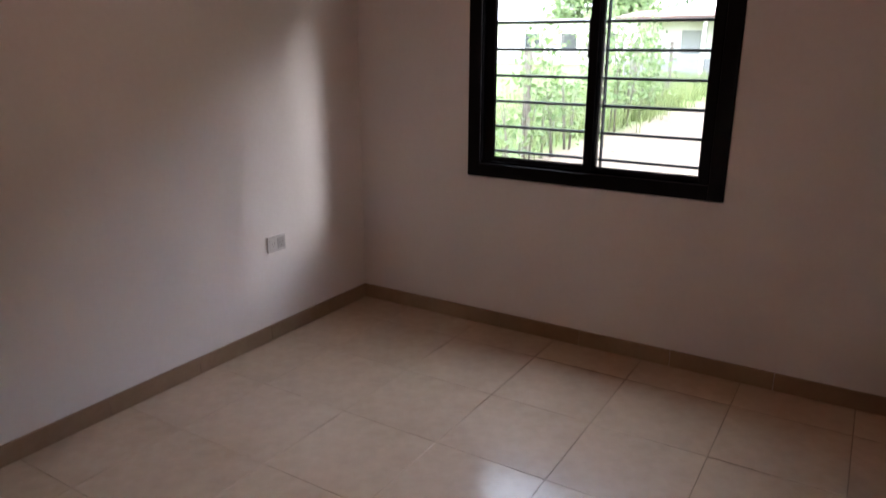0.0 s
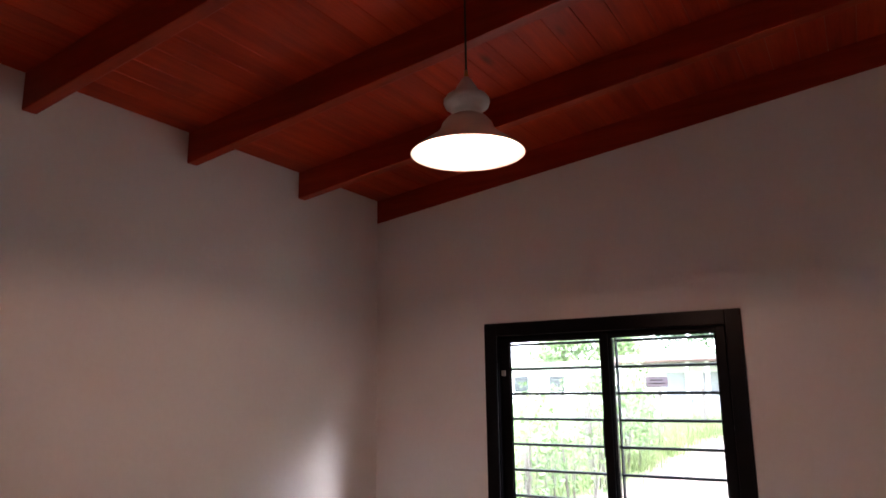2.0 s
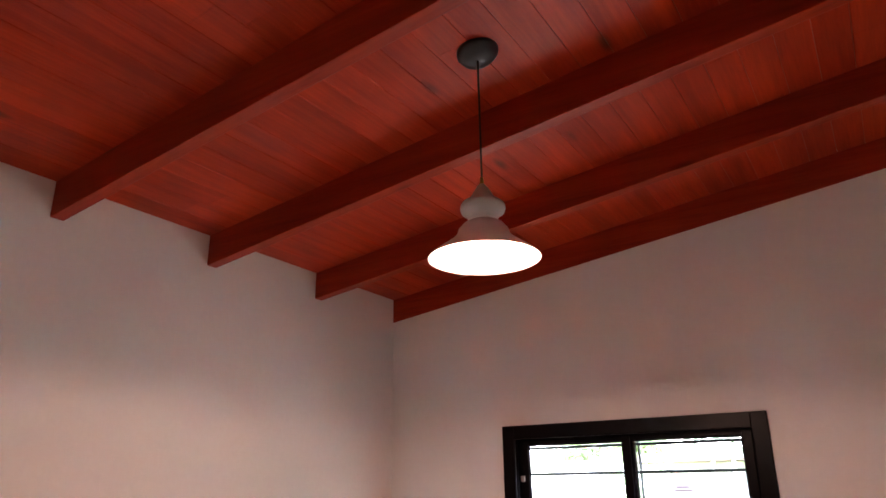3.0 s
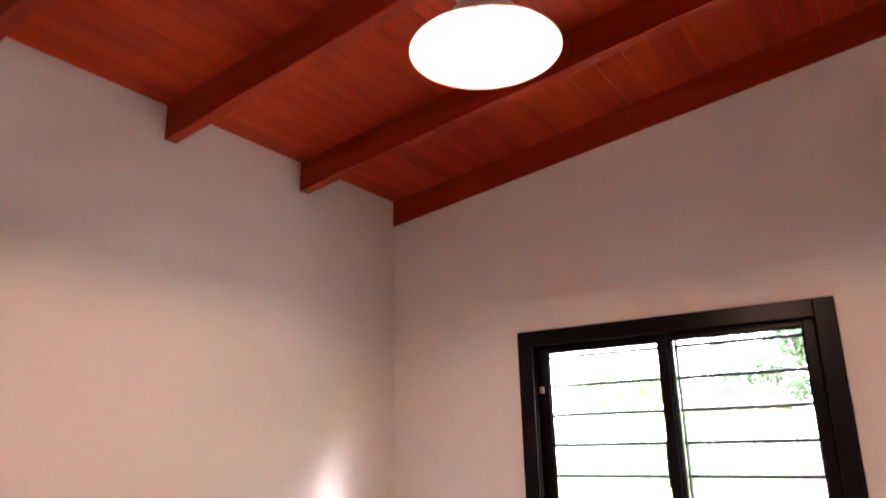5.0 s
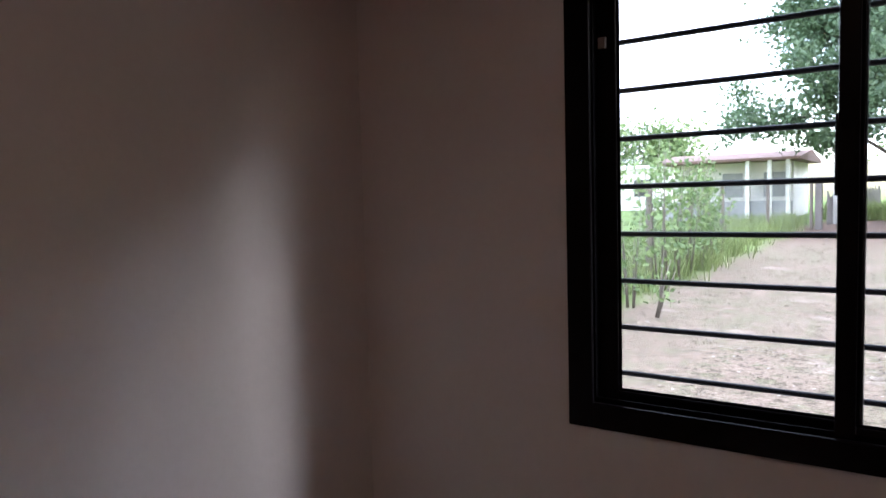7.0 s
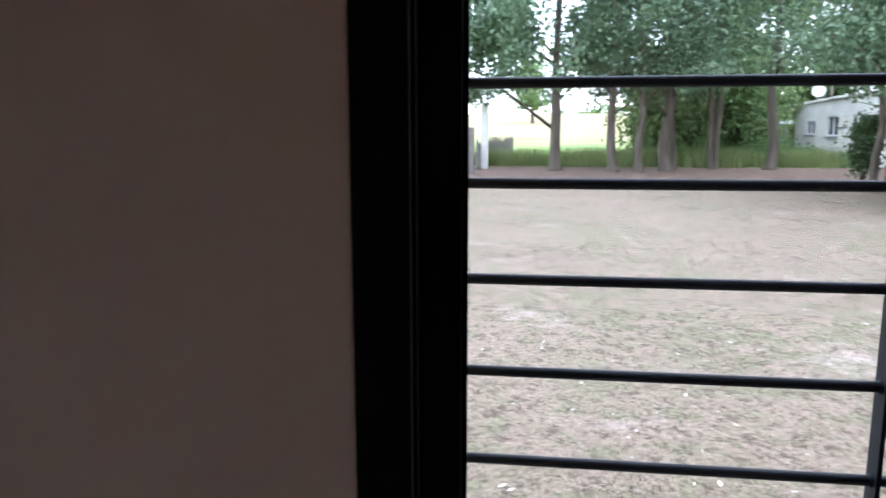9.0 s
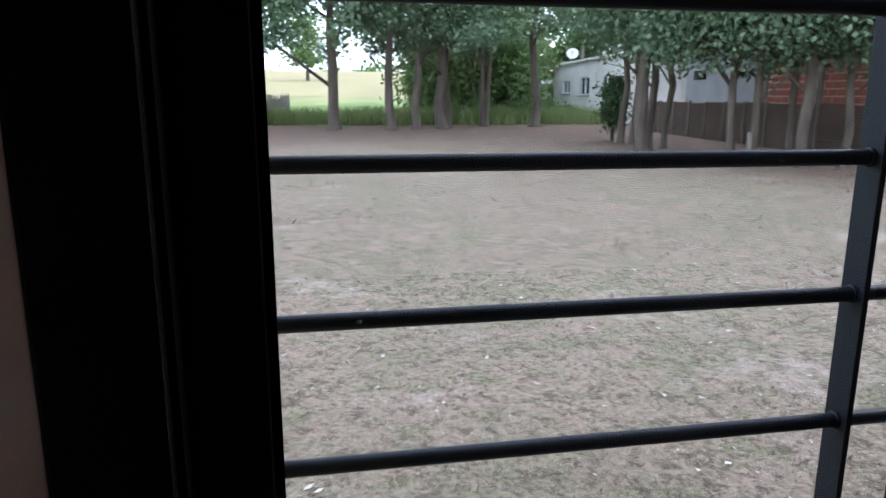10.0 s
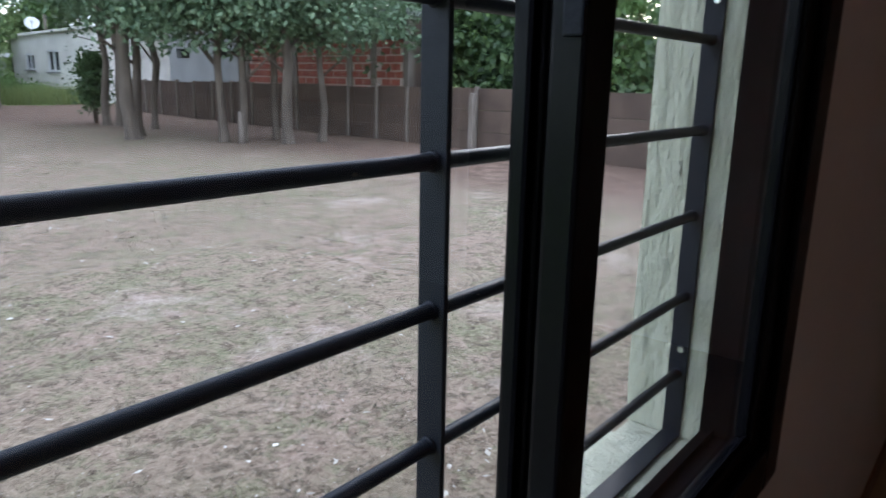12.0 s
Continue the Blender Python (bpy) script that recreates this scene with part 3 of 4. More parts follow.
gx = spread([(-900, -60, 6), (-60, -8, 16), (-8, 16, 120), (16, 70, 16), (70, 900, 6)]) + [900]
gy = spread([(-300, -10, 5), (-10, 0.0, 6), (0.0, 30, 150), (30, 90, 24), (90, 170, 16), (170, 1500, 8)]) + [1500]
verts = []
for y in gy:
    for x in gx:
        near = 1.0 if -8 < x < 16 and 0.4 < y < 30 else 0.0
        n = noise.noise((x * 0.8, y * 0.8, 0)) * 0.018 + noise.noise((x * 3.1, y * 3.1, 5)) * 0.010
        verts.append((x, y, ground_z(x, y) + near * n))
w = len(gx)
faces = [(j * w + i, j * w + i + 1, (j + 1) * w + i + 1, (j + 1) * w + i) for j in range(len(gy) - 1) for i in range(w - 1)]
g = setting(raw("ground", verts, faces, GROUND), "trodden dirt yard with dry grass, green field beyond", "ground")


def blades(name, n, place, height, width, material, label, category, lean=0.35):
    """Grass as thin bent blades, one sheet of stuff."""
    vs, fs = [], []
    for _ in range(n):
        x, y = place()
        z = ground_z(x, y) - 0.01
        h = height * random.uniform(0.45, 1.1)
        a = random.uniform(0, 2 * math.pi)
        wx, wy = math.cos(a) * width, math.sin(a) * width
        lx, ly = random.gauss(0, lean) * h, random.gauss(0, lean) * h
        k = len(vs)
        vs += [(x - wx, y - wy, z), (x + wx, y + wy, z), (x + lx * 0.4 + wx * 0.7, y + ly * 0.4 + wy * 0.7, z + h * 0.6),
               (x + lx * 0.4 - wx * 0.7, y + ly * 0.4 - wy * 0.7, z + h * 0.6), (x + lx, y + ly, z + h)]
        fs += [(k, k + 1, k + 2, k + 3), (k + 3, k + 2, k + 4)]
    return tagged(raw(name, vs, fs, material), label, category, "", "stuff")


def in_yard():
    d = random.random() ** 1.6 * 13 + 0.9
    return random.uniform(-1.6, 2.0 + d * 0.95), d + 0.25


def tufted(centres, sigma):
    c = random.choice(centres)
    return random.gauss(c[0], sigma), random.gauss(c[1], sigma)


tufts = [in_yard() for _ in range(2600)]
blades("dry_grass", 34000, lambda: tufted(tufts, 0.10), 0.026, 0.0026, GRASS_DRY, "short dry yellow-green grass tufts in the dirt", "grass", 0.9)
edge = [(random.uniform(-1.4, 13), 28.6 + random.gauss(0, 0.5)) for _ in range(170)]
green_tufts = [(random.uniform(-1.6, 12.5), random.uniform(2.0, 19.0)) for _ in range(1500)]
blades("green_grass", 16000, lambda: tufted(green_tufts, 0.20), 0.022, 0.0042, GRASS_LOW, "thin low grey-green grass in patches on dirt", "grass", 0.9)
blades("tall_grass", 9000, lambda: tufted(edge, 0.33), 0.75, 0.018, GRASS_TALL, "tall green grass along the end of the yard", "grass")
side = [(-2.0 - abs(random.gauss(0, 1.5)), random.uniform(3.5, 26)) for _ in range(200)]
blades("fence_grass", 9000, lambda: tufted(side, 0.22), 0.50, 0.011, GRASS_TALL, "rank green grass beyond the wire fence", "grass")

# pale chips and dead leaves on the dirt
vs, fs = [], []
for _ in range(1500):
    x, y = in_yard()
    if random.random() < 0.45:
        x, y = random.uniform(2, 12), random.uniform(8, 22)
    z = ground_z(x, y) + 0.012 + noise.noise((x * 0.8, y * 0.8, 0)) * 0.018
    a, l = random.uniform(0, 6.28), random.uniform(0.006, 0.022) * (1 + 0.05 * y)
    ux, uy = math.cos(a) * l, math.sin(a) * l
    q = random.uniform(0.2, 0.7)
    k = len(vs)
    vs += [(x - ux, y - uy, z), (x - uy * q, y + ux * q, z + 0.006), (x + ux, y + uy, z + random.uniform(0, 0.014)), (x + uy * q, y - ux * q, z + 0.003)]
    fs += [(k, k + 1, k + 2, k + 3)]
tagged(raw("yard_litter", vs, fs, LITTER), "pale chips, twigs and dead leaves scattered on dirt", "litter", "", "stuff")


# dark dead leaves and crumbs of earth
vs, fs = [], []
for _ in range(15000):
    y = 0.8 + random.random() ** 0.65 * 21
    x = random.uniform(-1.6, 2.5 + y * 0.9)
    if noise.noise((x * 0.55, y * 0.55, 9)) + random.gauss(0, 0.25) < 0.0 or x > 12.4:
        continue
    z = ground_z(x, y) + 0.008 + noise.noise((x * 0.8, y * 0.8, 0)) * 0.018
    a, l = random.uniform(0, 6.28), random.uniform(0.007, 0.020) * (1 + 0.06 * y)
    ux, uy = math.cos(a) * l, math.sin(a) * l
    q = random.uniform(0.25, 0.7)
    k = len(vs)
    vs += [(x - ux, y - uy, z), (x - uy * q, y + ux * q, z + 0.010), (x + ux, y + uy, z + random.uniform(0.004, 0.02)), (x + uy * q, y - ux * q, z + 0.004)]
    fs += [(k, k + 1, k + 2, k + 3)]
tagged(raw("leaf_litter", vs, fs, LEAF_DEAD), "dark brown dead leaves and crumbs scattered on dirt", "litter", "", "stuff")


# ---- trees ----
def leaves(centres, n, size, sigma, droop=0.0, low=None):
    c = np.array(centres)
    pick = np.random.randint(0, len(c), n)
    p = c[pick] + np.random.normal(0, sigma, (n, 3)) * np.array((1, 1, 0.8))
    p[:, 2] -= droop * np.abs(np.random.normal(0, 1, n))
    if low is not None:
        low = low + 0.30 * np.sin(p[:, 0] * 3.1 + len(c)) + 0.28 * np.sin(p[:, 1] * 2.7 + 1.3 * p[:, 0]) + 0.15
        p[:, 2] = np.where(p[:, 2] < low, low + 0.7 * (low - p[:, 2]), p[:, 2])
    a = np.random.normal(0, 1, (n, 3))
    a[:, 2] -= 0.5
    a /= np.linalg.norm(a, axis=1)[:, None]
    b = np.cross(a, np.random.normal(0, 1, (n, 3)))
    b /= np.linalg.norm(b, axis=1)[:, None]
    nn = np.cross(a, b)
    s = size * np.random.uniform(0.6, 1.3, (n, 1))
    v = np.empty((n, 4, 3))
    v[:, 0], v[:, 2] = p - a * s * 0.5, p + a * s * 0.5
    v[:, 1] = p + b * s * 0.32 + nn * s * 0.10
    v[:, 3] = p - b * s * 0.32 + nn * s * 0.10
    v = v.reshape(-1, 3)
    idx = np.arange(n) * 4
    f = np.stack((idx, idx + 1, idx + 2, idx + 3), 1)
    return v.tolist(), f.tolist()


def make_tree(x, y, height, radius, crown_low, crown_r, n, size, material, label, lean=(0, 0), sigma=0.34, name="tree", group="", centre=None, fork=0):
    z0 = ground_z(x, y) - 0.05
    t = tagged(base(name, x, y, z0), label, "tree", group)
    pts, rad = [], []
    for k in range(9):
        u = (k / 8) ** 1.15
        pts.append((lean[0] * u * height + random.gauss(0, 0.05) * (k > 0), lean[1] * u * height + random.gauss(0, 0.05) * (k > 0), u * height))
        flare = 1.5 if k == 0 else 1.0
        rad.append(radius * flare * (1 - 0.78 * u))
    pts[1:1] = [tuple(Vector(pts[0]).lerp(Vector(pts[1]), 0.12)), tuple(Vector(pts[0]).lerp(Vector(pts[1]), 0.45))]
    rad[1:1] = [rad[1] * 1.16, rad[1] * 1.06]
    bm = tube(bmesh.new(), pts, rad, 14)
    for v in bm.verts:
        a = math.atan2(v.co.y, v.co.x)
        lump = noise.noise((x + math.cos(a) * 1.6, y + math.sin(a) * 1.6, v.co.z * 1.1)) * 0.30
        lump += 0.28 * abs(math.sin(a * 2.5 + x)) * max(0.0, 1 - v.co.z / 0.3)
        axis = Vector((lean[0] * v.co.z, lean[1] * v.co.z, v.co.z))
        v.co = axis + (v.co - axis) * (1 + lump)
    pts, rad = pts[:1] + pts[3:], rad[:1] + rad[3:]
    tops = []
    limbs = []
    for k in range(11 + fork):
        u = random.uniform(max(0.12, crown_low / height * 0.75), 0.92)
        i = min(int(u * 8), 7)
        p = Vector(pts[i]).lerp(Vector(pts[i + 1]), u * 8 - i)
        a = random.uniform(0, 6.28)
        out = crown_r * random.uniform(0.55, 1.0) * (1.1 - 0.5 * u)
        up = random.uniform(0.25, 1.1) * out
        q = p + Vector((math.cos(a) * out, math.sin(a) * out, up))
        mid = p.lerp(q, 0.5) + Vector((random.gauss(0, 0.12), random.gauss(0, 0.12), 0.12 * out))
        r = radius * (1 - 0.78 * u) * 0.42
        limbs.append(tube(bmesh.new(), [p, mid, q], [r, r * 0.6, r * 0.15], 6))
        for m in (0.45, 0.7, 0.85, 1.0):
            w0 = p.lerp(mid, m * 2) if m < 0.5 else mid.lerp(q, m * 2 - 1)
            for _ in range(4):
                e = w0 + Vector((random.gauss(0, 0.45), random.gauss(0, 0.45), random.gauss(-0.05, 0.40)))
                if e.z > crown_low:
                    tops.append(tuple(e))
    part("trunk", bm, BARK, t, "", True)
    for limb in limbs:
        part("limb", limb, BARK, t, "", True)
    for _ in range(int(len(tops) * 0.5)):
        u = random.random()
        a, rr = random.uniform(0, 6.28), crown_r * math.sqrt(random.random()) * (1.05 - 0.55 * u)
        tops.append((lean[0] * height * 0.6 + rr * math.cos(a), lean[1] * height * 0.6 + rr * math.sin(a), crown_low + u * (height * 1.05 - crown_low)))
    v, f = leaves(tops, n, size, sigma, 0.25, crown_low + 0.05)
    cr = raw("crown", v, f, material, t)
    tagged(cr, "", "", "", "stuff")
    return t


ELM = "tall tree with grey-brown trunk and loose leafy crown"
ROW = ((1.58, 24.9, 10.5, 0.19, 2.5, 6.2, (0.0, 0.0)), (3.60, 24.4, 10.0, 0.155, 3.0, 2.3, (-0.012, 0)), (4.45, 24.4, 9.5, 0.14, 2.9, 2.2, (-0.012, 0)),
       (5.50, 25.1, 10.0, 0.19, 3.0, 2.4, (-0.006, 0)), (5.88, 25.8, 10.5, 0.12, 3.0, 2.4, (-0.012, 0)), (7.36, 26.4, 9.5, 0.10, 2.9, 2.2, (-0.03, 0)),
       (7.50, 26.5, 9.5, 0.11, 2.9, 2.2, (0.03, 0)), (9.40, 26.3, 10.5, 0.165, 3.9, 2.4, (-0.004, 0)))
for x, y, h, r, low, cr, lean in ROW:
    make_tree(x, y, h, r, low, cr, 46000 if cr > 4 else 3600, 0.19 if cr > 4 else 0.17, LEAF_ELM, ELM, lean, group="trees at the end of the yard")
CLUMP = ((9.25, 18.0, 8.0, 0.10, 2.9, 1.2, (-0.006, 0)), (9.42, 17.6, 8.5, 0.12, 2.9, 1.3, (0.012, 0)), (8.12, 14.4, 9.0, 0.15, 2.5, 2.1, (-0.018, 0.0)),
         (8.50, 14.9, 8.5, 0.10, 2.5, 2.1, (0.015, 0)), (9.70, 16.4, 8.0, 0.078, 2.5, 1.9, (-0.022, 0)), (9.30, 12.85, 8.0, 0.095, 2.1, 2.0, (-0.004, 0)),
         (9.52, 12.5, 8.0, 0.088, 2.1, 2.0, (0.012, 0)), (10.55, 12.7, 8.0, 0.085, 2.1, 2.1, (-0.006, 0)), (10.12, 11.75, 8.5, 0.115, 2.1, 2.2, (0.004, 0)),
         (11.05, 11.75, 8.0, 0.085, 2.05, 2.2, (0.010, 0)))
for x, y, h, r, low, cr, lean in CLUMP:
    make_tree(x, y, h, r, low, cr, 12500, 0.125, LEAF_ELM, "slim tree in a close clump beside the slab fence", lean, sigma=0.36, group="clump of trees by the fence")

# a pale broken stub beside one trunk
bm = tube(bmesh.new(), [(0, 0, -0.05), (0.01, 0, 0.25), (0.0, 0.01, 0.55), (-0.03, 0, 0.66)], [0.075, 0.065, 0.06, 0.03], 9)
st = link_mesh("tree_stump", bm, POSTC, None, "", True)
st.location = (9.36, 12.3, ground_z(9.36, 12.3))
tagged(st, "pale broken tree stump standing between trunks", "tree stump")


def make_bush(x, y, h, r, n, size, material, label, low=0.0, sigma=0.26, name="bush", trunk=0.05):
    z0 = ground_z(x, y) - 0.03
    t = tagged(base(name, x, y, z0), label, "bush")
    stems = []
    tops = []
    for _ in range(7):
        a, o = random.uniform(0, 6.28), r * random.uniform(0.2, 0.8)
        q = (math.cos(a) * o, math.sin(a) * o, h * random.uniform(0.6, 0.95))
        stems.append(tube(bmesh.new(), [(0, 0, 0), (q[0] * 0.3, q[1] * 0.3, max(low, q[2] * 0.5)), q], [trunk, trunk * 0.6, trunk * 0.15], 6))
    for _ in range(90):
        u = random.random()
        a, o = random.uniform(0, 6.28), r * math.sqrt(random.random()) * math.sin(math.pi * (0.18 + 0.77 * u))
        tops.append((math.cos(a) * o, math.sin(a) * o, low + u * (h - low)))
    for stem in stems:
        part("stem", stem, BARK, t, "", True)
    v, f = leaves(tops, n, size, sigma)
    tagged(raw("foliage", v, f, material, t), "", "", "", "stuff")
    return t


make_bush(9.3, 18.7, 1.75, 0.30, 3000, 0.10, LEAF_DARK, "dark green bushy young tree on a short stem", 0.55, 0.16)
for x, y, h, r, m in ((6.0, 31.5, 4.6, 1.3, LEAF_LIGHT), (8.0, 32.0, 5.4, 2.1, LEAF_LIGHT), (9.0, 31.0, 4.2, 1.4, LEAF_MID), (9.9, 30.6, 1.9, 0.8, LEAF_LIGHT), 
                      (10.2, 36.0, 6.5, 3.0, LEAF_LIGHT), (14.0, 42.0, 10.0, 4.5, LEAF_LIGHT), (18.5, 38.0, 10.0, 4.5, LEAF_MID), (22.0, 33.0, 10.0, 4.5, LEAF_LIGHT), (17.0, 8.4, 5.0, 2.0, LEAF_MID), (16.2, 5.4, 2.7, 1.6, LEAF_DARK), (17.0, 3.0, 2.6, 2.0, LEAF_MID), (18.5, 11.5, 6.0, 2.4, LEAF_DARK), (16.6, 10.2, 5.2, 1.9, LEAF_MID), (15.6, 9.2, 3.4, 1.2, LEAF_DARK), (6.9, 31.0, 4.6, 1.6, LEAF_LIGHT)):
    make_bush(x, y, h, r, int(7800 * max(1.0, h * r / 14)), 0.21 if h < 8 else 0.27, m, "dense green leafy growth beyond the yard", 0.1, 0.45, "thicket", 0.09)
for x, y, h, r in ((12.3, 30.8, 0.6, 0.9), (10.9, 29.2, 0.8, 0.9), (9.7, 29.1, 0.9, 0.9), (7.8, 28.9, 0.9, 1.0), (6.3, 28.9, 0.9, 1.0)):
    make_bush(x, y, h, r, 1400, 0.12, LEAF_MID, "low green weeds at the edge of the yard", 0.0, 0.18, "weeds", 0.02)
for x, y, h, r, low, cr in ((17.5, 11.6, 8.0, 0.30, 1.6, 3.0), (23.5, 13.4, 8.0, 0.28, 1.4, 3.0), (22.0, 15.5, 11.0, 0.28, 2.5, 4.2), (26.0, 8.0, 3.2, 0.16, 1.0, 2.2), (24.0, 22.0, 11.0, 0.28, 2.0, 4.2), (18.5, 27.0, 11.0, 0.3, 2.0, 4.2)):
    make_tree(x, y, h, r, low, cr, 14000 if cr > 2.5 else 5000, 0.22, LEAF_DARK if y > 8 else LEAF_MID, "large dark green tree behind the slab fence", (0.02, 0.01), 0.5, fork=8)
make_tree(0.6, 92, 7.6, 0.25, 1.8, 2.8, 3000, 0.42, LEAF_MID, "round green tree far out in the field", (0, 0), 0.6)
# the lighter leaves of these two put the distance haze into their colour
make_tree(-16, 44, 4.9, 0.25, 1.6, 2.6, 4000, 0.30, LEAF_LIGHT, "round green tree behind the white building", (0, 0), 0.5)
make_tree(-12.5, 46, 4.6, 0.25, 1.6, 2.1, 4000, 0.30, LEAF_LIGHT, "round green tree behind the white building", (0, 0), 0.5)

# far woods along the horizon
tops = []
for _ in range(900):
    a = random.uniform(-1.2, 1.35)
    d = random.uniform(230, 300)
    tops.append((math.sin(a) * d, math.cos(a) * d, ground_z(0, math.cos(a) * d) - 1.0 + random.random() ** 1.5 * 6.0 * (0.6 + 0.4 * math.sin(a * 17))))
v, f = leaves(tops, 16000, 2.0, 1.4)
tagged(raw("far_woods", v, f, LEAF_MID), "low line of trees along the far horizon", "woods", "", "stuff")


# ---- yard boundary beside the weeds: wire fence and saplings ----
def make_wire_fence():
    pts = [(-1.80, 3.2), (-1.98, 6.2), (-2.25, 9.5), (-2.55, 13.0), (-2.88, 17.3), (-2.35, 20.6), (-1.45, 22.6)]
    fen = tagged(base("wire_fence", -1.8, 12, 0), "old wire mesh fence on grey posts", "fence")
    inv = fen.matrix_basis.inverted()
    for x, y in pts:
        z = ground_z(x, y)
        bm = block(x - 0.045, x + 0.045, y - 0.045, y + 0.045, z - 0.1, z + 1.5, 0.012)
        bm.transform(inv)
        part("post", bm, POSTC, fen)
    net = bmesh.new()
    for (xa, ya), (xb, yb) in zip(pts, pts[1:]):
        L = math.hypot(xb - xa, yb - ya)
        za, zb = ground_z(xa, ya), ground_z(xb, yb)

        def at(u, h):
            return (xa + (xb - xa) * u / L, ya + (yb - ya) * u / L, za + (zb - za) * u / L + h)

        for h in (0.05, 0.7, 1.38):
            rod(net, at(0, h), at(L, h), 0.0028, None, 3)
        s = 0.10
        for k in range(int(-1.35 / s), int(L / s)):
            for sg in (1, -1):
                u0 = k * s
                a0, a1 = u0, u0 + 1.33
                h0, h1 = (0.05, 1.38) if sg > 0 else (1.38, 0.05)
                if a0 < 0:
                    h0 += (h1 - h0) * (-a0) / 1.33
                    a0 = 0
                if a1 > L:
                    h1 -= (h1 - h0) * (a1 - L) / (a1 - a0)
                    a1 = L
                if a1 - a0 > 0.02:
                    rod(net, at(a0, h0), at(a1, h1), 0.0016, None, 3)
    net.transform(inv)
    tagged(part("mesh", net, WIRE, fen, "thin galvanised wire mesh"), "", "", "", "stuff")


make_wire_fence()


def make_sapling(x, y, h, n, size, material, label):
    z0 = ground_z(x, y) - 0.03
    t = tagged(base("sapling", x, y, z0), label, "sapling", "saplings along the wire fence")
    stems, tops = [], []
    for _ in range(random.choice((2, 3, 4))):
        lx, ly, hh = random.gauss(0, 0.13), random.gauss(0, 0.13), h * random.uniform(0.65, 1.0)
        ox, oy = random.gauss(0, 0.05), random.gauss(0, 0.05)
        pts = [(ox, oy, 0), (ox + lx * 0.4, oy + ly * 0.4, hh * 0.5), (ox + lx, oy + ly, hh)]
        stems.append(tube(bmesh.new(), pts, [0.014, 0.010, 0.004], 6))
        for _ in range(26):
            u = random.uniform(0.25, 1.0)
            tops.append((ox + lx * u + random.gauss(0, 0.10), oy + ly * u + random.gauss(0, 0.10), hh * u))
    for stem in stems:
        part("stem", stem, POSTC, t, "thin pale stem", True)
    v, f = leaves(tops, n, size, 0.07)
    tagged(raw("foliage", v, f, material, t), "", "", "", "stuff")
    return t


for x, y, h, n in ((-1.45, 4.6, 1.2, 260), (-1.62, 5.4, 1.75, 420), (-1.30, 6.66, 0.85, 60), (-1.66, 6.3, 1.9, 420), (-1.75, 7.2, 1.5, 300), (-1.80, 8.6, 2.2, 520), (-1.84, 9.5, 2.45, 620),
                   (-1.86, 10.4, 2.3, 560), (-1.90, 11.3, 2.2, 560), (-2.0, 12.2, 2.0, 420), (-2.1, 13.2, 1.7, 320), (-2.5, 14.0, 2.3, 600), (-2.6, 10.6, 2.6, 700), (-2.4, 8.0, 2.0, 500)):
    make_sapling(x, y, h, int(n * 0.5), 0.095, LEAF_LIGHT, "leafy light green sapling with thin pale stems")


# ---- neighbour's things beyond the wire fence ----
def make_neighbour_house():
    hse = tagged(base("neighbour_house", -3.8, 28.5, 0), "small pale house with a faded red roof and porch", "house")
    inv = hse.matrix_basis.inverted()

    def add(name, bm, m, parent=None, label=""):
        bm.transform(inv)
        return part(name, bm, m, parent or hse, label)

    z = ground_z(0, 28)
    add("wall", block(-7.6, -2.9, 29.6, 34, z - 0.2, 2.45), WHITEWASH)
    roof = bmesh.new()
    vs = [roof.verts.new(p) for p in ((-8.0, 27.7, 2.42), (-2.4, 27.7, 2.42), (-2.4, 34.3, 2.42), (-8.0, 34.3, 2.42), (-8.0, 27.7, 2.52), (-2.4, 27.7, 2.52), (-2.4, 34.3, 2.52), (-8.0, 34.3, 2.52), (-8.0, 31, 2.9), (-2.4, 31, 2.9))]
    for q in ((0, 3, 2, 1), (0, 1, 5, 4), (2, 3, 7, 6), (1, 2, 6, 9, 5), (3, 0, 4, 8, 7), (4, 5, 9, 8), (6, 7, 8, 9)):
        roof.faces.new([vs[i] for i in q])
    add("roof", roof, ROOF_RED)
    for x in (-4.3, -3.5, -2.85):
        add("porch_column", block(x - 0.08, x + 0.08, 27.85, 28.01, z - 0.1, 2.42, 0.01), WHITEWASH)
    for x in (-5.6, -4.0):
        w0 = add("window", block(x, x + 0.8, 29.56, 29.62, 1.0, 2.0), WINDOW_GREY)
    add("porch_wall", block(-7.6, -2.7, 27.95, 28.05, z - 0.1, 0.85), CONCRETE)


make_neighbour_house()


def make_gatepost(x, y, h, w, m, label):
    z = ground_z(x, y)
    ob = link_mesh("gate_post", block(x - w, x + w, y - w, y + w, z - 0.1, z + h, 0.02), m)
    tagged(ob, label, "post")


make_gatepost(-1.03, 26.0, 2.4, 0.13, WHITEWASH, "tall whitewashed square pillar")
make_gatepost(-1.25, 22.6, 1.55, 0.10, TIMBER, "dark weathered wooden post at the fence corner")


def make_paling_fence():
    fen = tagged(base("paling_fence", -0.5, 32, 0), "weathered grey paling fence with uneven tops", "fence")
    inv = fen.matrix_basis.inverted()
    for k in range(58):
        u = k / 57
        x, y = -1.25 + 0.9 * u, 25.0 + 15 * u
        z = ground_z(x, y)
        h = 0.95 + random.uniform(-0.12, 0.22)
        bm = block(x - 0.02, x + 0.02, y - 0.055, y + 0.055, z - 0.1, z + h)
        bmesh.ops.rotate(bm, verts=bm.verts, cent=(x, y, z), matrix=Matrix.Rotation(random.gauss(0, 0.05), 3, "X"))
        bm.transform(inv)
        part("paling", bm, TIMBER, fen)


make_paling_fence()


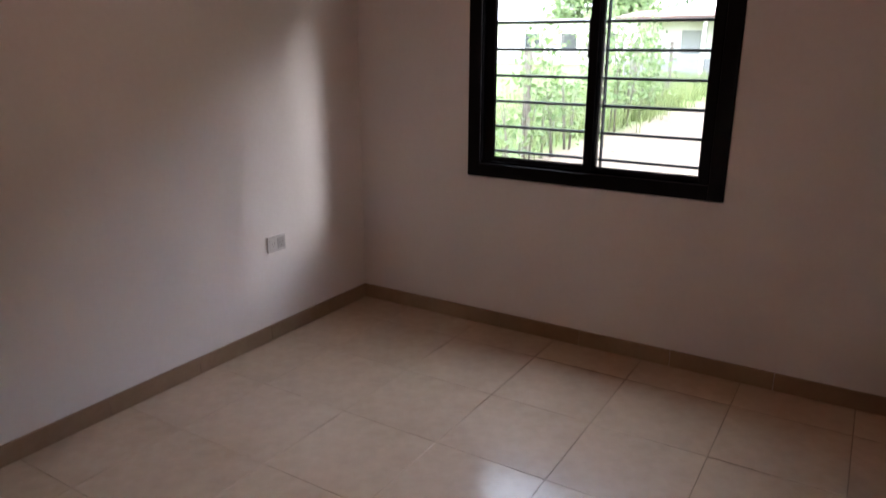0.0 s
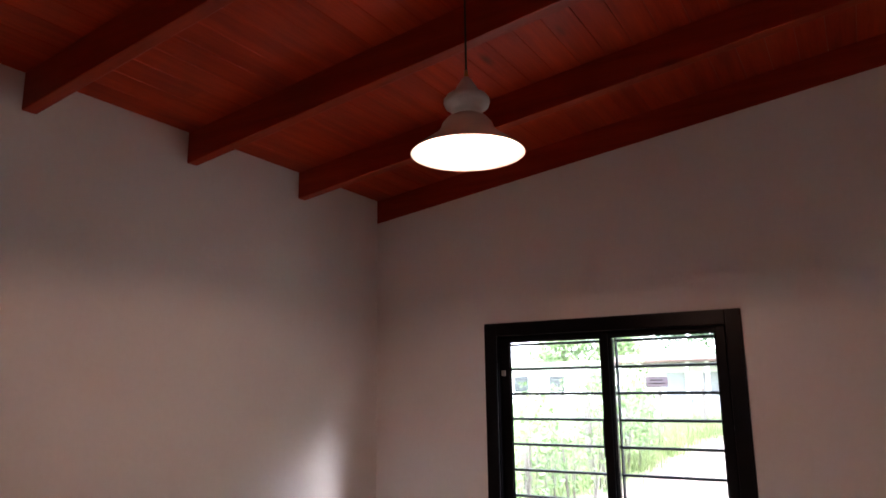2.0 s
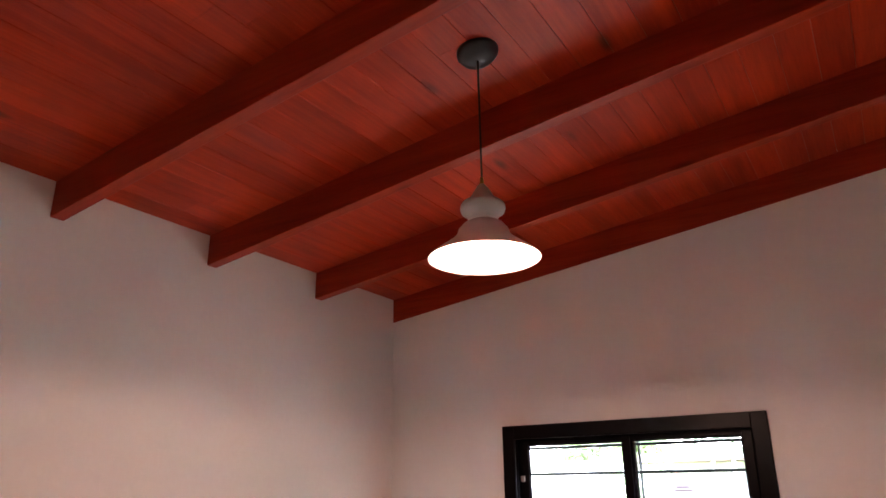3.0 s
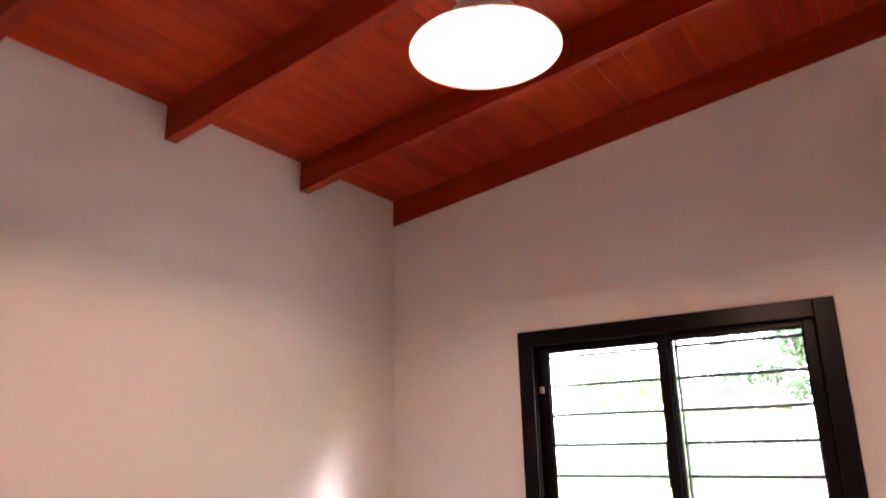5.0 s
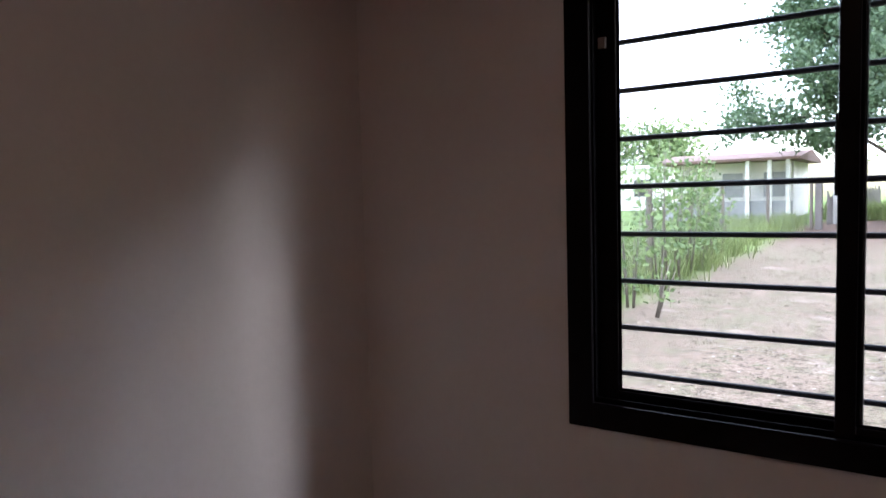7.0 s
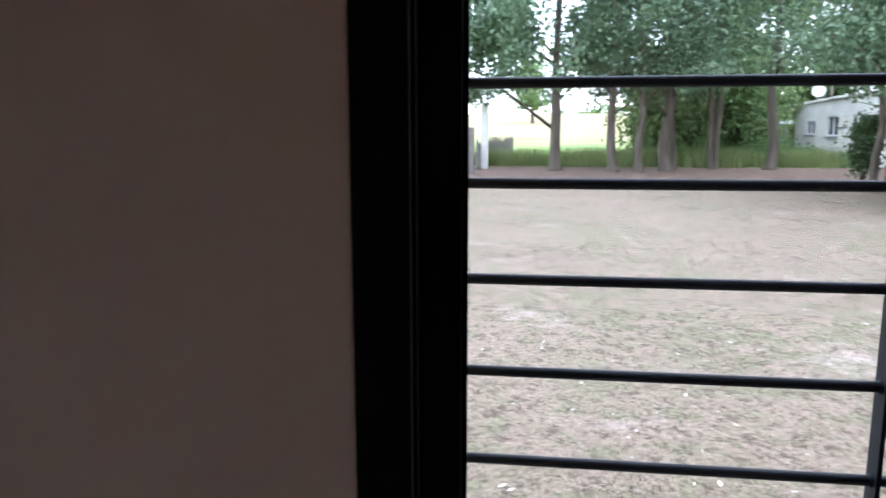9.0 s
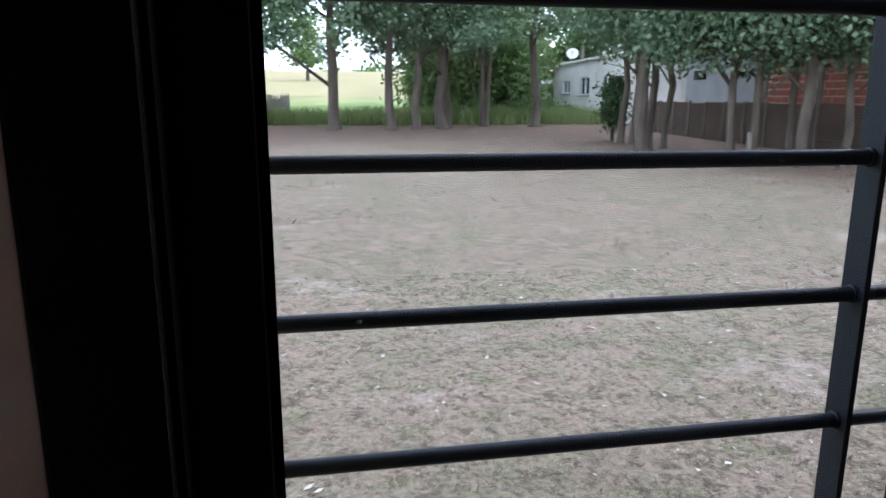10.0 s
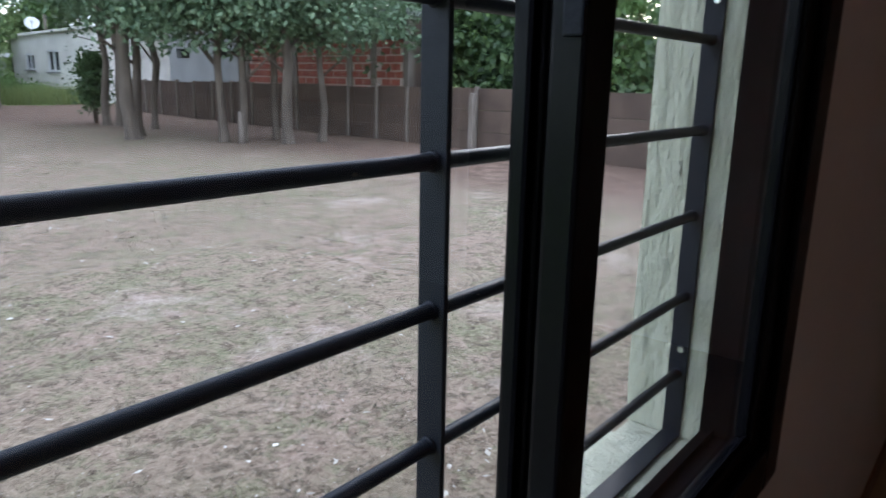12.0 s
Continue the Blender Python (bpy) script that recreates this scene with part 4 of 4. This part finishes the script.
def make_white_building():
    b = tagged(base("white_building", -13, 42, 0), "low white building beyond the weeds", "building")
    inv = b.matrix_basis.inverted()
    for name, bm, m in (("wall", block(-20, -10.8, 40, 46, 0, 2.75), WHITEWASH), ("roof", block(-20.3, -10.5, 39.7, 46.3, 2.75, 2.95), TIN)):
        bm.transform(inv)
        part(name, bm, m, b)
    for x in (-18, -15.5, -13):
        bm = block(x, x + 1.0, 39.95, 40.03, 1.1, 2.1)
        bm.transform(inv)
        part("window", bm, WINDOW_DARK, b)


make_white_building()


# ---- white house with a satellite dish ----
def make_dish_house():
    hse = tagged(base("brick_house", 14.0, 31.0, 0, 0), "small whitewashed brick house with a flat roof", "house")
    inv = hse.matrix_basis.inverted()

    def add(name, bm, m, parent=None, label="", smooth=False):
        bm.transform(inv)
        return part(name, bm, m, parent or hse, label, smooth)

    def skew(bm):
        """The front wall runs from (13.22, 35) to (13.71, 28); its roof falls to the back."""
        for v in bm.verts:
            u = (35 - v.co.y) / 7
            v.co.x += 13.22 + 0.49 * u
            if v.co.z > 2.5:
                v.co.z += 0.16 + 0.22 * u
        return bm

    wall = bmesh.new()
    box(wall, 0, 5, 28, 30.9, 0, 2.56)
    box(wall, 0, 5, 31.9, 33.0, 0, 2.56)
    box(wall, 0, 5, 33.8, 35, 0, 2.56)
    box(wall, 0, 5, 30.9, 31.9, 0, 1.28)
    box(wall, 0, 5, 33.0, 33.8, 0, 1.35)
    box(wall, 0, 5, 30.9, 31.9, 2.15, 2.56)
    box(wall, 0, 5, 33.0, 33.8, 2.02, 2.56)
    add("wall", skew(wall), WHITEWASH)
    add("roof_edge", skew(block(-0.12, 5.2, 27.85, 35.15, 2.562, 2.66)), WHITEWASH)
    for y0, y1, z0, z1 in ((30.9, 31.9, 1.28, 2.15), (33.0, 33.8, 1.35, 2.02)):
        w0 = add("window", skew(block(0.10, 0.14, y0, y1, z0, z1)), WINDOW_DARK)
        fr = bmesh.new()
        ym = (y0 + y1) / 2
        for a, b, c, d in ((y0, y0 + 0.07, z0, z1), (y1 - 0.07, y1, z0, z1), (ym - 0.035, ym + 0.035, z0, z1), (y0, y1, z0, z0 + 0.07), (y0, y1, z1 - 0.07, z1)):
            box(fr, 0.03, 0.095, a, b, c, d)
        add("window_frame", skew(fr), TIN, w0)
        add("window_sill", skew(block(-0.06, 0.08, y0 - 0.05, y1 + 0.05, z0 - 0.07, z0 - 0.002)), CONCRETE, w0)
    add("flue_pipe", rod(bmesh.new(), (13.75, 32.5, 2.80), (13.75, 32.5, 3.62), 0.06, None, 10), POSTC, None, "pale flue pipe", True)
    return hse


make_dish_house()


def make_dish():
    d = tagged(base("satellite_dish", 13.42, 33.0, 2.90, 0), "white satellite dish on the roof edge", "satellite dish")
    bm = bmesh.new()
    prof = [(r, 0.28 * r * r) for r in (0.0, 0.08, 0.16, 0.24, 0.29)]
    lathe(bm, prof + [(r, h - 0.012) for r, h in reversed(prof)], 24)
    bm.transform(pose(0, 0, 0.36, 62, 0, -22))
    part("reflector", bm, TIN, d, "", True)
    part("mast", rod(bmesh.new(), (0, 0.08, -0.02), (0, 0.06, 0.36), 0.025, None, 8), WIRE, d, "", True)
    arm = rod(bmesh.new(), (0, 0.02, 0.05), (-0.16, -0.40, 0.42), 0.012, None, 6)
    part("feed_arm", arm, WIRE, d)
    part("feed_horn", rod(bmesh.new(), (-0.15, -0.39, 0.41), (-0.12, -0.31, 0.42), 0.035, 0.03, 10), POSTC, d)


make_dish()


def make_shed_roof():
    b = tagged(base("shed", 10.8, 33.5, 0), "low shed with a white sheet roof in the thicket", "shed")
    inv = b.matrix_basis.inverted()
    for name, bm, m in (("roof", block(9.0, 12.4, 32.6, 35.4, 1.82, 1.98), TIN), ("wall", block(9.2, 12.2, 32.9, 35.2, 0.0, 1.818), CONCRETE)):
        bm.transform(inv)
        part(name, bm, m, b)


make_shed_roof()


# ---- concrete slab fence ----
def make_slab_fence():
    fen = tagged(base("slab_fence", 12.6, 12, 0), "dark brown precast concrete slab fence with posts", "fence")
    inv = fen.matrix_basis.inverted()
    ys = [-2 + 0.97 * k for k in range(28)]
    for i, (ya, yb) in enumerate(zip(ys, ys[1:])):
        z = ground_z(12.6, ya)
        top = 1.06 + random.uniform(-0.03, 0.03)
        tall = (top - z + 0.05) / 3
        for k in range(3):
            dx = random.uniform(-0.006, 0.006)
            bm = block(12.58 + dx, 12.62 + dx, ya + 0.046, yb - 0.046, z - 0.05 + k * tall, z - 0.05 + (k + 1) * tall - 0.006, 0.006)
            bm.transform(inv)
            part("slab", bm, SLAB_AND_SHADE, fen)
    for i, y in enumerate(ys):
        z = ground_z(12.6, y)
        bm = block(12.54, 12.65, y - 0.03, y + 0.03, z - 0.1, 1.10 + random.uniform(-0.04, 0.03), 0.012)
        bm.transform(inv)
        part("post", bm, POSTC, fen)


make_slab_fence()
# pale post standing in front of the fence
make_gatepost(12.35, 8.6, 1.17, 0.055, POSTC, "pale square concrete post before the slab fence")


# ---- unfinished buildings behind the fence ----
def make_grey_building():
    b = tagged(base("concrete_building", 16, 21, 0), "bare grey rendered building with two small openings", "building")
    inv = b.matrix_basis.inverted()
    wall = bmesh.new()
    y0, y1, x0, x1 = 18.95, 23.15, 14.0, 14.2
    holes = ((19.62, 20.47), (21.84, 22.68))
    box(wall, x0, x1, y0, y1, -0.2, 1.79)
    box(wall, x0, x1, y0, y1, 2.11, 3.1)
    last = y0
    for a, c in holes:
        box(wall, x0, x1, last, a, 1.79, 2.11)
        last = c
    box(wall, x0, x1, last, y1, 1.79, 2.11)
    box(wall, x1, 19, y1 - 0.2, y1, -0.2, 3.1)
    box(wall, x1, 19, y0, y0 + 0.2, -0.2, 3.1)
    box(wall, 19, 19.2, y0, y1, -0.2, 3.1)
    wall.transform(inv)
    part("wall", wall, CONCRETE, b)
    bm = block(13.8, 19.4, y0 - 0.2, y1 + 0.2, 3.1, 3.25)
    bm.transform(inv)
    part("roof", bm, CONCRETE, b)


make_grey_building()


def make_brick_building():
    b = tagged(base("brick_building", 16, 15, 0), "unfinished building of red hollow bricks with pale mortar", "building")
    inv = b.matrix_basis.inverted()
    y0, y1 = 11.85, 18.75

    def add(name, bm, m, label=""):
        bm.transform(inv)
        return part(name, bm, m, b, label)

    wall = add("wall", block(14.02, 14.18, y0, y1, -0.2, 2.14), MORTAR, "pale mortar joints")
    # dark slab colour on these two walls paints the shade under the roof
    add("side_wall", block(14.18, 14.9, y0, y0 + 0.18, -0.2, 2.74), SLAB_AND_SHADE)
    add("back_wall", block(14.9, 15.1, y0, y1, -0.2, 2.73), SLAB_AND_SHADE)
    add("roof_slab", block(13.85, 15.2, y0 - 0.1, y1 - 0.02, 2.74, 2.92), CONCRETE)
    for y in (11.94, 13.1, 14.0, 16.3, 18.6):
        add("column", block(13.96, 14.19, y - 0.09, y + 0.09, -0.2, 2.74, 0.01), POSTC)
    row, shared = 0, {}
    z = 0.30
    while z < 2.05:
        y = y0 + (0.17 if row % 2 else 0.0)
        while y < y1 - 0.05:
            L = min(0.300, y1 - y)
            if not any(abs(y + L / 2 - c) < 0.1 for c in (11.94, 13.1, 14.0, 16.3, 18.6)):
                key = round(L, 2)
                if key not in shared:
                    bm = block(-0.012, 0.02, 0, L, 0, 0.158, 0.006)
                    shared[key] = part("brick", bm, BRICK, wall).data
                    ob = wall.children[-1]
                else:
                    ob = new("brick", shared[key])
                    ob.parent = wall
                ob.location = inv @ Vector((14.02 + random.uniform(-0.003, 0.003), y, z))
            y += 0.335
        z += 0.192
        row += 1


make_brick_building()

# ---- floor, tile by tile ----
floor = setting(link_mesh("floor", block(0, RX, RY, 0, -0.1, -0.003), GROUT), "cream ceramic tile floor with thin grout lines", "floor")
xs = [0.0] + [0.295 + 0.4 * k for k in range(9)] + [RX]
ys = [0.0] + [-0.222 - 0.4 * k for k in range(10)] + [RY]
shared = {}
for xa, xb in zip(xs, xs[1:]):
    for ya, yb in zip(ys, ys[1:]):
        wx, wy = xb - xa - 0.002, ya - yb - 0.002
        if wx < 0.02 or wy < 0.02:
            continue
        key = (round(wx, 3), round(wy, 3))
        if key not in shared:
            ob = part("tile", block(0, wx, -wy, 0, -0.006, 0.0, 0.0012), TILE, floor)
            shared[key] = ob.data
        else:
            ob = new("tile", shared[key])
            ob.parent = floor
        ob.location = (xa + 0.001, ya - 0.001, random.uniform(-0.0004, 0.0002))


def make_baseboard(name, horizontal, at, lo, hi, sign):
    bb = setting(base(name), "tan ceramic skirting tiles along the wall", "baseboard")
    p = lo
    while p < hi - 0.01:
        q = min(p + 0.4, hi)
        a, b = p + 0.001, q - 0.001
        d0, d1 = (at, at + sign * 0.010)
        d0, d1 = min(d0, d1), max(d0, d1)
        bm = block(a, b, d0, d1, 0.001, 0.072, 0.0015) if horizontal else block(d0, d1, a, b, 0.001, 0.072, 0.0015)
        part("skirting_tile", bm, SKIRT, bb)
        p = q


make_baseboard("baseboard_north", True, 0, 0.011, RX - 0.011, -1)
make_baseboard("baseboard_west", False, 0, RY, -0.0, 1)
make_baseboard("baseboard_east", False, RX, RY, -0.0, -1)
make_baseboard("baseboard_south", True, RY, 0.011, RX - 0.011, 1)
